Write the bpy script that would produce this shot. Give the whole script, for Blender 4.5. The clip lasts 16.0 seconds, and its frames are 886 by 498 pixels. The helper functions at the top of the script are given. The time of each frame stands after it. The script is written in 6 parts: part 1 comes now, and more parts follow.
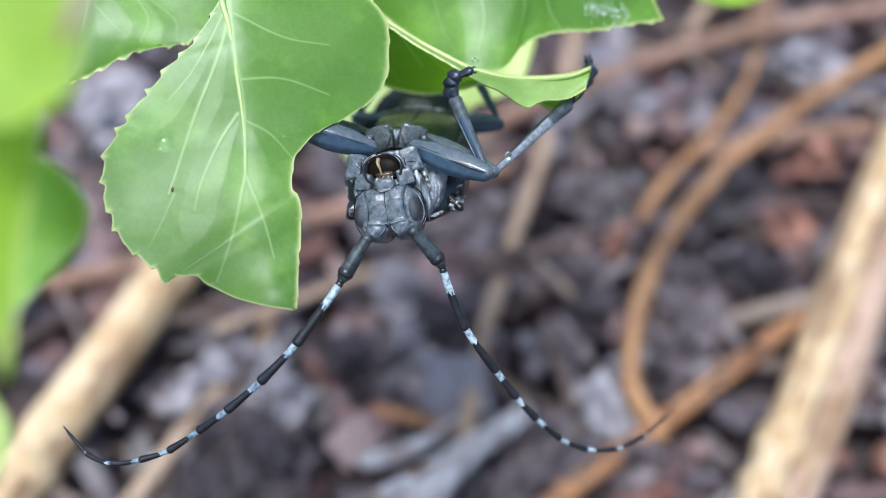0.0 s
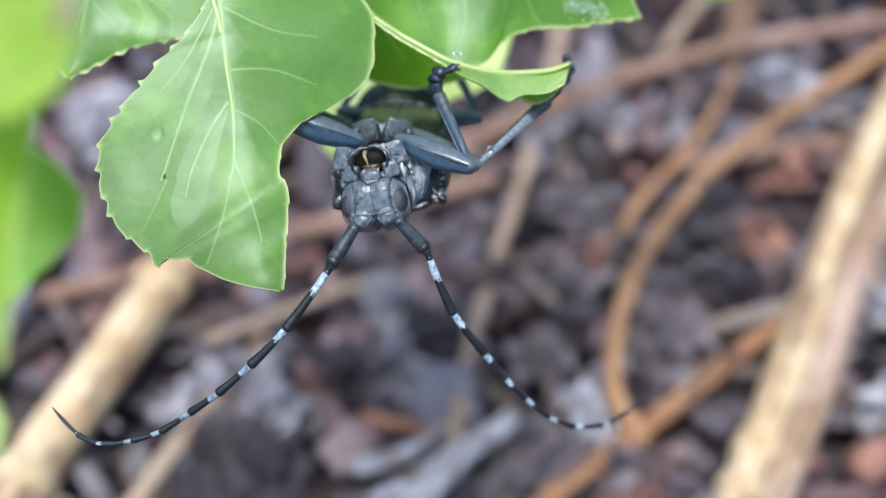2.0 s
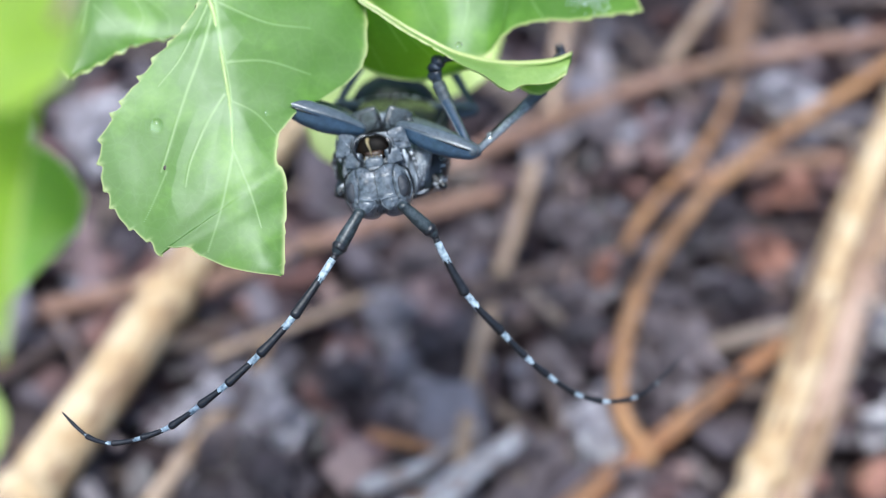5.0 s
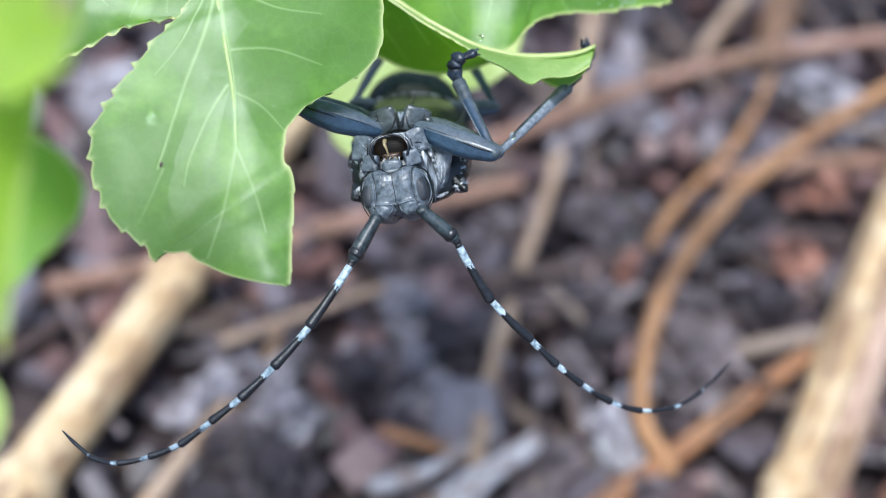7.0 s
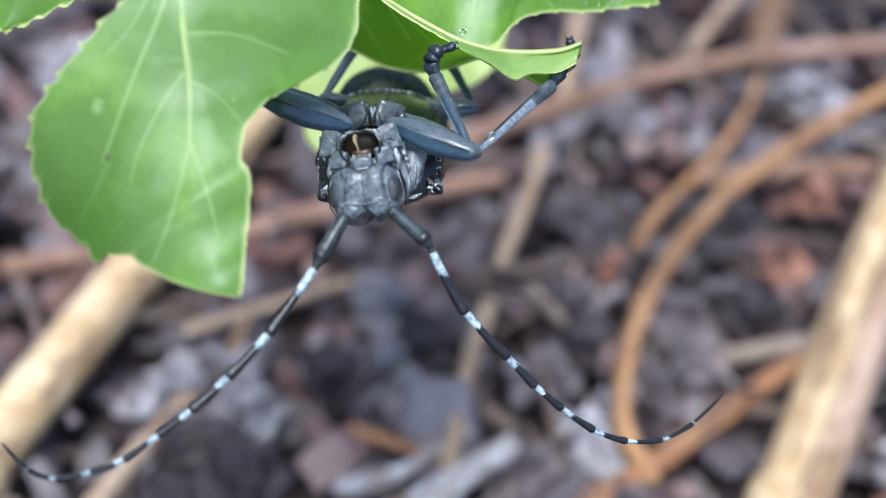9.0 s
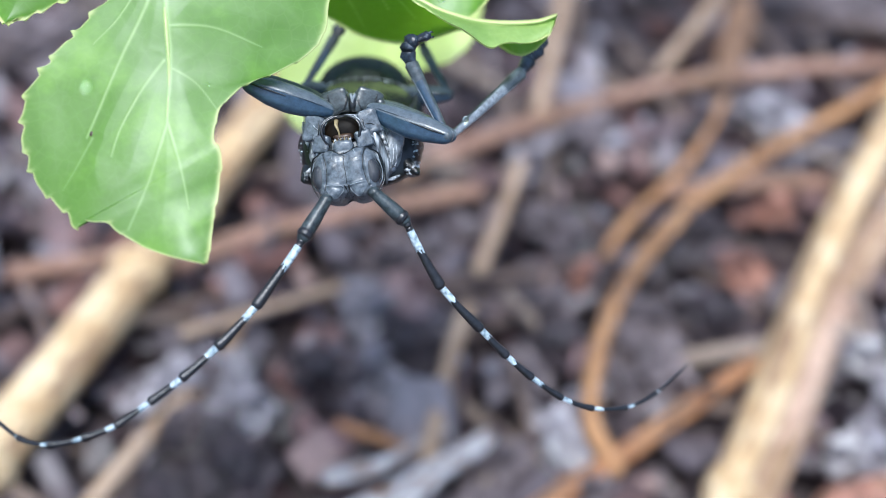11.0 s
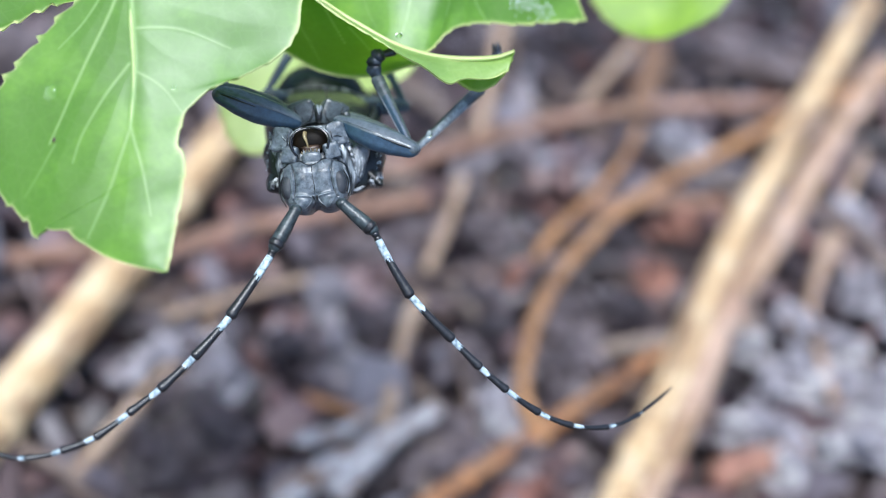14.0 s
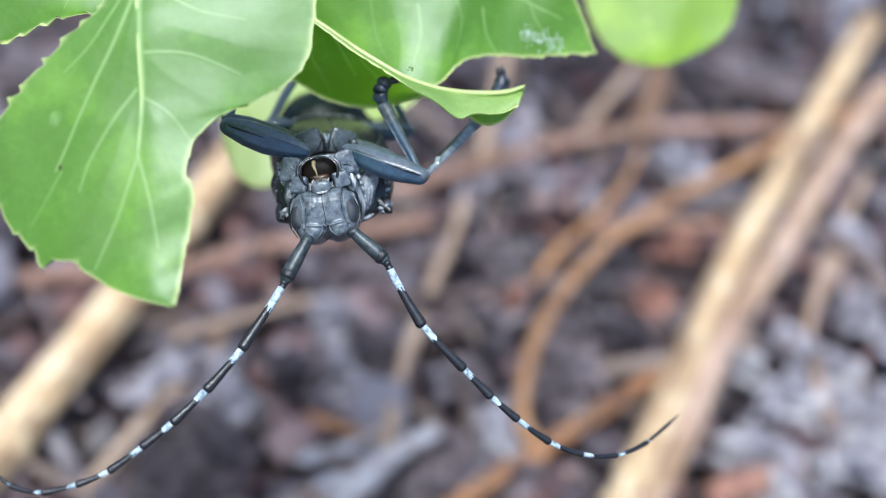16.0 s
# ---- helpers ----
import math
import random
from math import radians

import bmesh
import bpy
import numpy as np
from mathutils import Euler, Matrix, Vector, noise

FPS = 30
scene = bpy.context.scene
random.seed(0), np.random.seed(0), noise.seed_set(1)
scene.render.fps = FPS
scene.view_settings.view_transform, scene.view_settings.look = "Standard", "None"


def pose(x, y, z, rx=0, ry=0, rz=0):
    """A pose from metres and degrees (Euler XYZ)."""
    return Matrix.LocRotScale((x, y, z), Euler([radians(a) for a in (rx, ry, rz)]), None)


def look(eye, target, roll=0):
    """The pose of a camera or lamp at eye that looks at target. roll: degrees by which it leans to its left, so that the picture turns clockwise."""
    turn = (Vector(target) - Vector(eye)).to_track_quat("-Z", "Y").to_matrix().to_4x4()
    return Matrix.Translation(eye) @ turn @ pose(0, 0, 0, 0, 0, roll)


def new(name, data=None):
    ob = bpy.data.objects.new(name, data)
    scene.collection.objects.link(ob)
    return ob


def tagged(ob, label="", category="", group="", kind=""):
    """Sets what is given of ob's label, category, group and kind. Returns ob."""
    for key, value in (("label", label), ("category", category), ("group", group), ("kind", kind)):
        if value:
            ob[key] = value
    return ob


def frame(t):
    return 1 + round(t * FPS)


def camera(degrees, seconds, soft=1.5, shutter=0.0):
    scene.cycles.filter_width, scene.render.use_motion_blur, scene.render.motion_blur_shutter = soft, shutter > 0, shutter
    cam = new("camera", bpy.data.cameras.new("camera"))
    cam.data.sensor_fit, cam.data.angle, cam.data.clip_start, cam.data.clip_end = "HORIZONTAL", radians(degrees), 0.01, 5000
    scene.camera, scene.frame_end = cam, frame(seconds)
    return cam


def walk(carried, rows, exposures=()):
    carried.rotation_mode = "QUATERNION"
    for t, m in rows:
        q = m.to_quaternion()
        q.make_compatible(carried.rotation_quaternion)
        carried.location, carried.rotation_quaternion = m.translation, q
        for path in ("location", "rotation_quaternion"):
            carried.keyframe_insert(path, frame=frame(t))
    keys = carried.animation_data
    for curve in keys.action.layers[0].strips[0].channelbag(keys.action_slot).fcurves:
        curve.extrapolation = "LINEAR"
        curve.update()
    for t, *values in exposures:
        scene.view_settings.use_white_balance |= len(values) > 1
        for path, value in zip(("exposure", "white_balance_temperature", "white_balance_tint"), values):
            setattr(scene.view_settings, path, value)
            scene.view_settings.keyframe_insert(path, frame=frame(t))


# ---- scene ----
MM = 0.001

# ---------------------------------------------------------------- camera
cam = camera(45.0, 16.0, soft=0.7)
cam.data.dof.use_dof = True
cam.data.dof.focus_distance = 0.0772
cam.data.dof.aperture_fstop = 15.6
CAMERA_ROWS = [
    (0, pose(-0.00172, 0.00525, 0.14028, 41.34, 2.82, -4.30)),
    (0.5, pose(-0.00291, 0.00697, 0.14006, 41.36, 2.29, -4.86)),
    (1, pose(-0.00465, 0.00549, 0.14533, 40.91, 2.30, -4.96)),
    (1.5, pose(-0.00636, 0.00536, 0.14625, 40.34, 1.14, -4.93)),
    (2, pose(-0.00351, 0.00247, 0.14484, 41.67, 2.02, -5.25)),
    (2.5, pose(-0.00589, 0.00542, 0.14929, 40.30, 1.46, -5.38)),
    (3, pose(-0.00527, 0.00575, 0.14665, 40.65, 1.24, -5.27)),
    (3.5, pose(-0.00563, 0.00647, 0.14459, 40.80, 0.68, -5.31)),
    (4, pose(-0.00374, 0.00419, 0.14607, 41.82, 1.92, -5.59)),
    (4.2, pose(-0.00336, 0.00373, 0.14637, 42.02, 2.16, -5.64)),
    (6.3, pose(-0.01406, 0.00981, 0.14572, 40.45, -1.21, -5.15)),
    (6.5, pose(-0.01315, 0.01026, 0.14549, 40.35, -1.03, -4.92)),
    (7, pose(-0.00861, 0.01247, 0.14432, 39.86, -0.11, -3.74)),
    (7.5, pose(-0.00722, 0.01171, 0.14310, 39.78, -0.40, -3.76)),
    (8, pose(-0.00612, 0.01086, 0.13804, 41.46, -1.11, -3.49)),
    (8.5, pose(-0.00955, 0.01536, 0.13831, 41.01, -1.90, -3.41)),
    (9, pose(-0.01003, 0.01538, 0.13725, 40.29, -2.76, -3.37)),
    (9.2, pose(-0.00993, 0.01598, 0.13873, 39.88, -2.89, -3.33)),
    (11.3, pose(-0.01011, 0.00617, 0.14715, 40.93, -3.70, -3.90)),
    (11.5, pose(-0.01098, 0.00536, 0.14863, 40.83, -4.21, -4.12)),
    (12, pose(-0.01228, 0.00213, 0.15336, 40.59, -5.41, -4.60)),
    (12.5, pose(-0.01118, -0.00639, 0.15401, 42.60, -4.97, -5.43)),
    (13, pose(-0.01769, -0.00624, 0.16440, 40.49, -7.23, -5.14)),
    (13.5, pose(-0.01593, -0.01333, 0.15920, 43.20, -6.42, -5.98)),
    (14, pose(-0.02101, -0.01191, 0.16194, 42.28, -8.19, -5.74)),
    (14.5, pose(-0.02018, -0.01271, 0.16189, 42.67, -8.14, -5.53)),
    (15, pose(-0.01894, -0.01187, 0.16183, 42.54, -8.04, -5.27)),
    (15.5, pose(-0.01994, -0.01255, 0.16139, 43.13, -8.24, -5.53)),
    (16, pose(-0.01874, -0.01324, 0.16672, 42.77, -7.57, -5.04)),
]
walk(cam, CAMERA_ROWS, exposures=[(0.0, 0.57, 5630, 7), (9.2, 0.6, 5610, 7), (11.5, 0.69, 5580, 7), (16.0, 0.67, 5580, 7)])

# ---------------------------------------------------------------- light
world = bpy.data.worlds.new("overcast_sky")
scene.world = world
world.use_nodes = True
wn = world.node_tree.nodes
wl = world.node_tree.links
sky = wn.new("ShaderNodeTexSky")
sky.sky_type = 'NISHITA'
sky.sun_disc = False
sky.sun_elevation = radians(79)
sky.sun_rotation = radians(225)
sky.air_density = 1.0
sky.dust_density = 3.0
wn["Background"].inputs["Strength"].default_value = 0.14
wl.new(sky.outputs["Color"], wn["Background"].inputs["Color"])

sun_data = bpy.data.lights.new("sun", 'SUN')
sun_data.energy = 2.8
sun_data.angle = radians(22)
sun_data.color = (1.0, 0.96, 0.9)
sun = new("sun", sun_data)
sun.matrix_world = look((-0.10, -0.14, 1.3), (0.0, 0.1, 0.0))


# ---------------------------------------------------------------- materials
def mat_base(name):
    m = bpy.data.materials.new(name)
    m.use_nodes = True
    nt = m.node_tree
    return m, nt, nt.nodes["Principled BSDF"], nt.nodes, nt.links


def ramp(nodes, stops):
    r = nodes.new("ShaderNodeValToRGB")
    e = r.color_ramp.elements
    while len(e) < len(stops):
        e.new(0.5)
    for k, (p, c) in enumerate(stops):
        e[k].position = p
        e[k].color = (*c, 1)
    return r


def noise_tex(nodes, links, scale, detail=4.0, rough=0.6, coord="Object"):
    tc = nodes.new("ShaderNodeTexCoord")
    n = nodes.new("ShaderNodeTexNoise")
    n.inputs["Scale"].default_value = scale
    n.inputs["Detail"].default_value = detail
    n.inputs["Roughness"].default_value = rough
    links.new(tc.outputs[coord], n.inputs["Vector"])
    return n


def bump(nodes, links, bsdf, src, strength, dist):
    b = nodes.new("ShaderNodeBump")
    b.inputs["Strength"].default_value = strength
    b.inputs["Distance"].default_value = dist
    links.new(src, b.inputs["Height"])
    links.new(b.outputs["Normal"], bsdf.inputs["Normal"])
    return b


def chitin(name, dark, light, rough, scale=2500, lo=0.4, hi=0.62, bump_s=0.35, coat=0.0, fine=9000, spec=0.5):
    """Insect cuticle: dark shell with a dusting of fine pale hairs."""
    m, nt, b, nodes, links = mat_base(name)
    n = noise_tex(nodes, links, scale, 5, 0.65)
    r = ramp(nodes, [(lo, dark), (hi, light)])
    links.new(n.outputs["Fac"], r.inputs["Fac"])
    links.new(r.outputs["Color"], b.inputs["Base Color"])
    n2 = noise_tex(nodes, links, fine, 2, 0.5)
    bump(nodes, links, b, n2.outputs["Fac"], bump_s, 0.00006)
    b.inputs["Roughness"].default_value = rough
    b.inputs["Specular IOR Level"].default_value = spec
    b.inputs["Coat Weight"].default_value = coat
    b.inputs["Coat Roughness"].default_value = 0.13
    return m


M_face = chitin("slate_face", (0.028, 0.036, 0.043), (0.150, 0.176, 0.198), 0.34, 2600, 0.33, 0.68, 0.26, 0.15, 16000)
M_shell = chitin("black_shell", (0.004, 0.005, 0.005), (0.018, 0.021, 0.022), 0.28, 1500, 0.4, 0.8, 0.3, 0.15)
M_under = chitin("dark_underside", (0.003, 0.007, 0.004), (0.018, 0.030, 0.015), 0.24, 1100, 0.35, 0.75, 0.4, 0.0, 9000, 0.2)
M_streak, _nt, _b, _n, _l = mat_base("streaked_silver_hairs")
_tc = _n.new("ShaderNodeTexCoord")
_mp = _n.new("ShaderNodeMapping")
_mp.inputs["Scale"].default_value = (4200, 450, 1200)
_nz = _n.new("ShaderNodeTexNoise")
_nz.inputs["Scale"].default_value = 1.0
_nz.inputs["Detail"].default_value = 4.0
_l.new(_tc.outputs["Object"], _mp.inputs["Vector"])
_l.new(_mp.outputs["Vector"], _nz.inputs["Vector"])
_r = ramp(_n, [(0.34, (0.030, 0.034, 0.038)), (0.46, (0.17, 0.19, 0.205)), (0.56, (0.26, 0.285, 0.30)), (0.68, (0.66, 0.69, 0.71))])
_l.new(_nz.outputs["Fac"], _r.inputs["Fac"])
_l.new(_r.outputs["Color"], _b.inputs["Base Color"])
_b.inputs["Roughness"].default_value = 0.4
bump(_n, _l, _b, _nz.outputs["Fac"], 0.6, 0.0001)
M_face_pale = chitin("pale_face_ridge", (0.10, 0.12, 0.135), (0.30, 0.335, 0.36), 0.4, 1900, 0.35, 0.65, 0.6)
# silver of the hair tufts, also used for glints drawn round the mouth
M_silver = chitin("silver_hairs_and_glints", (0.03, 0.036, 0.04), (0.58, 0.61, 0.63), 0.38, 1700, 0.42, 0.6, 0.5, 0.2)
M_leg = chitin("blue_leg", (0.014, 0.030, 0.050), (0.040, 0.076, 0.118), 0.30, 2600, 0.3, 0.8, 0.3, 0.7)
M_leg_dark = chitin("green_black_leg", (0.016, 0.021, 0.024), (0.12, 0.145, 0.155), 0.32, 1100, 0.35, 0.8, 0.3, 0.3)
M_leg_grey = chitin("grey_leg", (0.050, 0.064, 0.074), (0.112, 0.136, 0.152), 0.34, 3000, 0.3, 0.75, 0.4, 0.4)
M_leg_pale = chitin("pale_leg", (0.09, 0.105, 0.118), (0.27, 0.30, 0.325), 0.38, 3200, 0.34, 0.68, 0.4, 0.3)
M_foot = chitin("navy_foot", (0.003, 0.005, 0.009), (0.045, 0.066, 0.095), 0.34, 1500, 0.44, 0.70, 0.8, 0.25)
M_scape = chitin("grey_green_scape", (0.008, 0.012, 0.013), (0.06, 0.078, 0.082), 0.4, 1800, 0.38, 0.7, 0.5, 0.1)
M_black = chitin("antenna_black", (0.005, 0.005, 0.006), (0.026, 0.026, 0.029), 0.36, 2900, 0.38, 0.78, 0.6, 0.2)
M_white = chitin("antenna_white", (0.11, 0.165, 0.20), (0.52, 0.61, 0.65), 0.7, 2400, 0.34, 0.58)
M_eye = chitin("compound_eye", (0.026, 0.029, 0.034), (0.042, 0.046, 0.053), 0.36, 800, 0.3, 0.8, 0.6, 0.0, 22000)
M_jaw = chitin("glossy_jaw", (0.004, 0.004, 0.004), (0.014, 0.012, 0.011), 0.12, 900, 0.4, 0.8, 0.05, 0.5)
M_amber = chitin("amber_mouthpart", (0.018, 0.009, 0.004), (0.075, 0.04, 0.018), 0.35, 1200, 0.35, 0.7, 0.2)
M_palp = chitin("pale_palp", (0.16, 0.12, 0.05), (0.42, 0.34, 0.18), 0.35, 1500, 0.35, 0.7, 0.2)
# near-black brown: the open mouth's shade is put into this colour
M_mouth_shade = chitin("mouth_shade", (0.003, 0.002, 0.001), (0.014, 0.009, 0.005), 0.5, 900, 0.4, 0.8, 0.3, 0.0, 9000, 0.1)


def leaf_material(name, deep, fresh, vein, gloss=0.32, trans=0.35, glow=(0.35, 0.6, 0.06)):
    """Leaf: blotchy green with paler veins, waxy skin, light shining through."""
    m, nt, b, nodes, links = mat_base(name)
    n1 = noise_tex(nodes, links, 160, 4, 0.6)
    r1 = ramp(nodes, [(0.28, [c * 0.86 for c in deep]), (0.5, deep), (0.66, fresh), (0.82, (fresh[0] * 1.25, fresh[1] * 1.05, fresh[2] * 0.7))])
    links.new(n1.outputs["Fac"], r1.inputs["Fac"])
    n2 = noise_tex(nodes, links, 2600, 3, 0.6)
    mix = nodes.new("ShaderNodeMix")
    mix.data_type = 'RGBA'
    mix.blend_type = 'MULTIPLY'
    mix.inputs["Factor"].default_value = 0.25
    r2 = ramp(nodes, [(0.3, (0.6, 0.65, 0.5)), (0.7, (1.0, 1.0, 1.0))])
    links.new(n2.outputs["Fac"], r2.inputs["Fac"])
    links.new(r1.outputs["Color"], mix.inputs["A"])
    links.new(r2.outputs["Color"], mix.inputs["B"])
    at = nodes.new("ShaderNodeAttribute")
    at.attribute_name = "vein"
    mv = nodes.new("ShaderNodeMix")
    mv.data_type = 'RGBA'
    net = nodes.new("ShaderNodeTexVoronoi")
    net.feature = 'DISTANCE_TO_EDGE'
    net.inputs["Scale"].default_value = 1000
    tn = nodes.new("ShaderNodeTexCoord")
    links.new(tn.outputs["Object"], net.inputs["Vector"])
    nr = nodes.new("ShaderNodeMapRange")
    nr.inputs["From Min"].default_value = 0.0
    nr.inputs["From Max"].default_value = 0.07
    nr.inputs["To Min"].default_value = 0.07
    nr.inputs["To Max"].default_value = 0.0
    links.new(net.outputs["Distance"], nr.inputs["Value"])
    mx = nodes.new("ShaderNodeMath")
    mx.operation = 'MAXIMUM'
    links.new(at.outputs["Fac"], mx.inputs[0])
    links.new(nr.outputs["Result"], mx.inputs[1])
    links.new(mx.outputs["Value"], mv.inputs["Factor"])
    links.new(mix.outputs["Result"], mv.inputs["A"])
    mv.inputs["B"].default_value = (*vein, 1)
    am = nodes.new("ShaderNodeAttribute")
    am.attribute_name = "margin"
    mm = nodes.new("ShaderNodeMix")
    mm.data_type = 'RGBA'
    links.new(am.outputs["Fac"], mm.inputs["Factor"])
    links.new(mv.outputs["Result"], mm.inputs["A"])
    mm.inputs["B"].default_value = (0.62, 0.68, 0.26, 1)
    mv = mm
    links.new(mv.outputs["Result"], b.inputs["Base Color"])
    b.inputs["Roughness"].default_value = gloss
    vor = nodes.new("ShaderNodeTexVoronoi")
    vor.feature = 'DISTANCE_TO_EDGE'
    vor.inputs["Scale"].default_value = 900
    tc = nodes.new("ShaderNodeTexCoord")
    links.new(tc.outputs["Object"], vor.inputs["Vector"])
    quilt = nodes.new("ShaderNodeTexNoise")
    quilt.inputs["Scale"].default_value = 420
    quilt.inputs["Detail"].default_value = 5
    links.new(tc.outputs["Object"], quilt.inputs["Vector"])
    add = nodes.new("ShaderNodeMath")
    add.operation = 'ADD'
    cells = nodes.new("ShaderNodeMath")
    cells.operation = 'MULTIPLY'
    cells.inputs[1].default_value = 0.45
    links.new(vor.outputs["Distance"], cells.inputs[0])
    links.new(cells.outputs["Value"], add.inputs[0])
    links.new(quilt.outputs["Fac"], add.inputs[1])
    bump(nodes, links, b, add.outputs["Value"], 0.26, 0.00015)
    b.inputs["Coat Weight"].default_value = 0.48
    b.inputs["Coat Roughness"].default_value = 0.36
    rr = nodes.new("ShaderNodeMapRange")
    rr.inputs["To Min"].default_value = gloss - 0.08
    rr.inputs["To Max"].default_value = gloss + 0.12
    links.new(quilt.outputs["Fac"], rr.inputs["Value"])
    links.new(rr.outputs["Result"], b.inputs["Roughness"])
    tr = nodes.new("ShaderNodeBsdfTranslucent")
    gm = nodes.new("ShaderNodeMix")
    gm.data_type = 'RGBA'
    gm.inputs["Factor"].default_value = 0.55
    links.new(mv.outputs["Result"], gm.inputs["A"])
    gm.inputs["B"].default_value = (*glow, 1)
    links.new(gm.outputs["Result"], tr.inputs["Color"])
    ms = nodes.new("ShaderNodeMixShader")
    ms.inputs["Fac"].default_value = trans
    links.new(b.outputs["BSDF"], ms.inputs[1])
    links.new(tr.outputs["BSDF"], ms.inputs[2])
    links.new(ms.outputs["Shader"], nodes["Material Output"].inputs["Surface"])
    return m


M_leaf = leaf_material("leaf_upper", (0.108, 0.256, 0.015), (0.180, 0.375, 0.028), (0.32, 0.49, 0.15), 0.44, 0.32, (0.3, 0.55, 0.04))
M_leaf_dark = leaf_material("leaf_underside", (0.10, 0.23, 0.012), (0.15, 0.31, 0.018), (0.36, 0.52, 0.12), 0.5, 0.55, (0.30, 0.56, 0.015))
M_leaf_rim = leaf_material("leaf_margin", (0.25, 0.40, 0.085), (0.36, 0.51, 0.13), (0.62, 0.74, 0.36), 0.4, 0.3)
M_leaf_young = leaf_material("leaf_young", (0.25, 0.46, 0.012), (0.38, 0.62, 0.018), (0.50, 0.72, 0.09), 0.6, 0.5, (0.55, 0.85, 0.02))
M_leaf_bright = leaf_material("leaf_bright", (0.34, 0.55, 0.022), (0.52, 0.74, 0.035), (0.58, 0.78, 0.12), 0.6, 0.5, (0.62, 0.90, 0.03))
M_leaf_fresh = leaf_material("leaf_fresh", (0.20, 0.46, 0.006), (0.30, 0.58, 0.010), (0.4, 0.6, 0.1), 0.55, 0.45, (0.4, 0.7, 0.02))
M_leaf_pale = leaf_material("leaf_pale", (0.50, 0.64, 0.17), (0.63, 0.75, 0.24), (0.66, 0.76, 0.36), 0.5, 0.3, (0.70, 0.88, 0.20))
M_midrib, _nt, _b, _n, _l = mat_base("midrib")
_nz = noise_tex(_n, _l, 900)
_r = ramp(_n, [(0.3, (0.33, 0.44, 0.13)), (0.7, (0.46, 0.56, 0.22))])
_l.new(_nz.outputs["Fac"], _r.inputs["Fac"])
_l.new(_r.outputs["Color"], _b.inputs["Base Color"])
_b.inputs["Roughness"].default_value = 0.45


def wood(name, stops, scale=60, rough=0.75, stretch=None, bump_d=0.0006):
    """Dry stalks and wood bits: streaks and blotches."""
    m, nt, b, nodes, links = mat_base(name)
    n = noise_tex(nodes, links, scale, 6, 0.7)
    r = ramp(nodes, stops)
    links.new(n.outputs["Fac"], r.inputs["Fac"])
    n2 = noise_tex(nodes, links, scale * 8, 4, 0.6)
    mix = nodes.new("ShaderNodeMix")
    mix.data_type = 'RGBA'
    mix.blend_type = 'MULTIPLY'
    mix.inputs["Factor"].default_value = 0.6
    r2 = ramp(nodes, [(0.3, (0.45, 0.4, 0.38)), (0.65, (1.0, 1.0, 1.0))])
    links.new(n2.outputs["Fac"], r2.inputs["Fac"])
    links.new(r.outputs["Color"], mix.inputs["A"])
    links.new(r2.outputs["Color"], mix.inputs["B"])
    links.new(mix.outputs["Result"], b.inputs["Base Color"])
    b.inputs["Roughness"].default_value = rough
    bump(nodes, links, b, n2.outputs["Fac"], 0.5, bump_d)
    return m


M_straw = wood("pale_straw", [(0.3, (0.32, 0.17, 0.07)), (0.46, (0.60, 0.41, 0.21)), (0.60, (0.76, 0.59, 0.36)), (0.74, (0.86, 0.74, 0.54))], 150)
M_straw_pink = wood("pinkish_stalk", [(0.3, (0.30, 0.18, 0.12)), (0.55, (0.54, 0.38, 0.28)), (0.75, (0.68, 0.53, 0.42))], 60)
M_rust = wood("rust_brown_stalk", [(0.3, (0.29, 0.135, 0.052)), (0.55, (0.53, 0.285, 0.125)), (0.75, (0.66, 0.43, 0.23))], 110)
M_rose = wood("rose_brown_stalk", [(0.3, (0.20, 0.108, 0.08)), (0.55, (0.38, 0.225, 0.16)), (0.75, (0.48, 0.33, 0.255))], 110)
M_tan = wood("tan_stalk", [(0.3, (0.28, 0.19, 0.125)), (0.55, (0.50, 0.37, 0.26)), (0.75, (0.62, 0.50, 0.38))], 110)
M_orange = wood("orange_stalk", [(0.3, (0.28, 0.11, 0.04)), (0.55, (0.46, 0.22, 0.09)), (0.75, (0.55, 0.32, 0.16))], 60)
M_greywood = wood("weathered_grey_wood", [(0.32, (0.034, 0.024, 0.025)), (0.5, (0.125, 0.098, 0.100)), (0.7, (0.33, 0.28, 0.29))], 230)
M_bleached = wood("bleached_splinter", [(0.3, (0.28, 0.25, 0.245)), (0.5, (0.50, 0.475, 0.47)), (0.7, (0.72, 0.70, 0.695))], 200)
M_straw_brown = wood("brown_straw_streaks", [(0.3, (0.20, 0.115, 0.06)), (0.55, (0.38, 0.25, 0.14)), (0.75, (0.55, 0.41, 0.26))], 140)
M_bark_brown = wood("dark_brown_streaks", [(0.3, (0.10, 0.055, 0.032)), (0.55, (0.24, 0.14, 0.08)), (0.75, (0.36, 0.24, 0.15))], 140)
M_red = wood("red_bark", [(0.3, (0.20, 0.085, 0.055)), (0.55, (0.40, 0.195, 0.135)), (0.75, (0.54, 0.33, 0.255))], 160)
M_white_chip = wood("bleached_chip", [(0.34, (0.085, 0.070, 0.078)), (0.5, (0.32, 0.295, 0.315)), (0.68, (0.66, 0.635, 0.665))], 240)


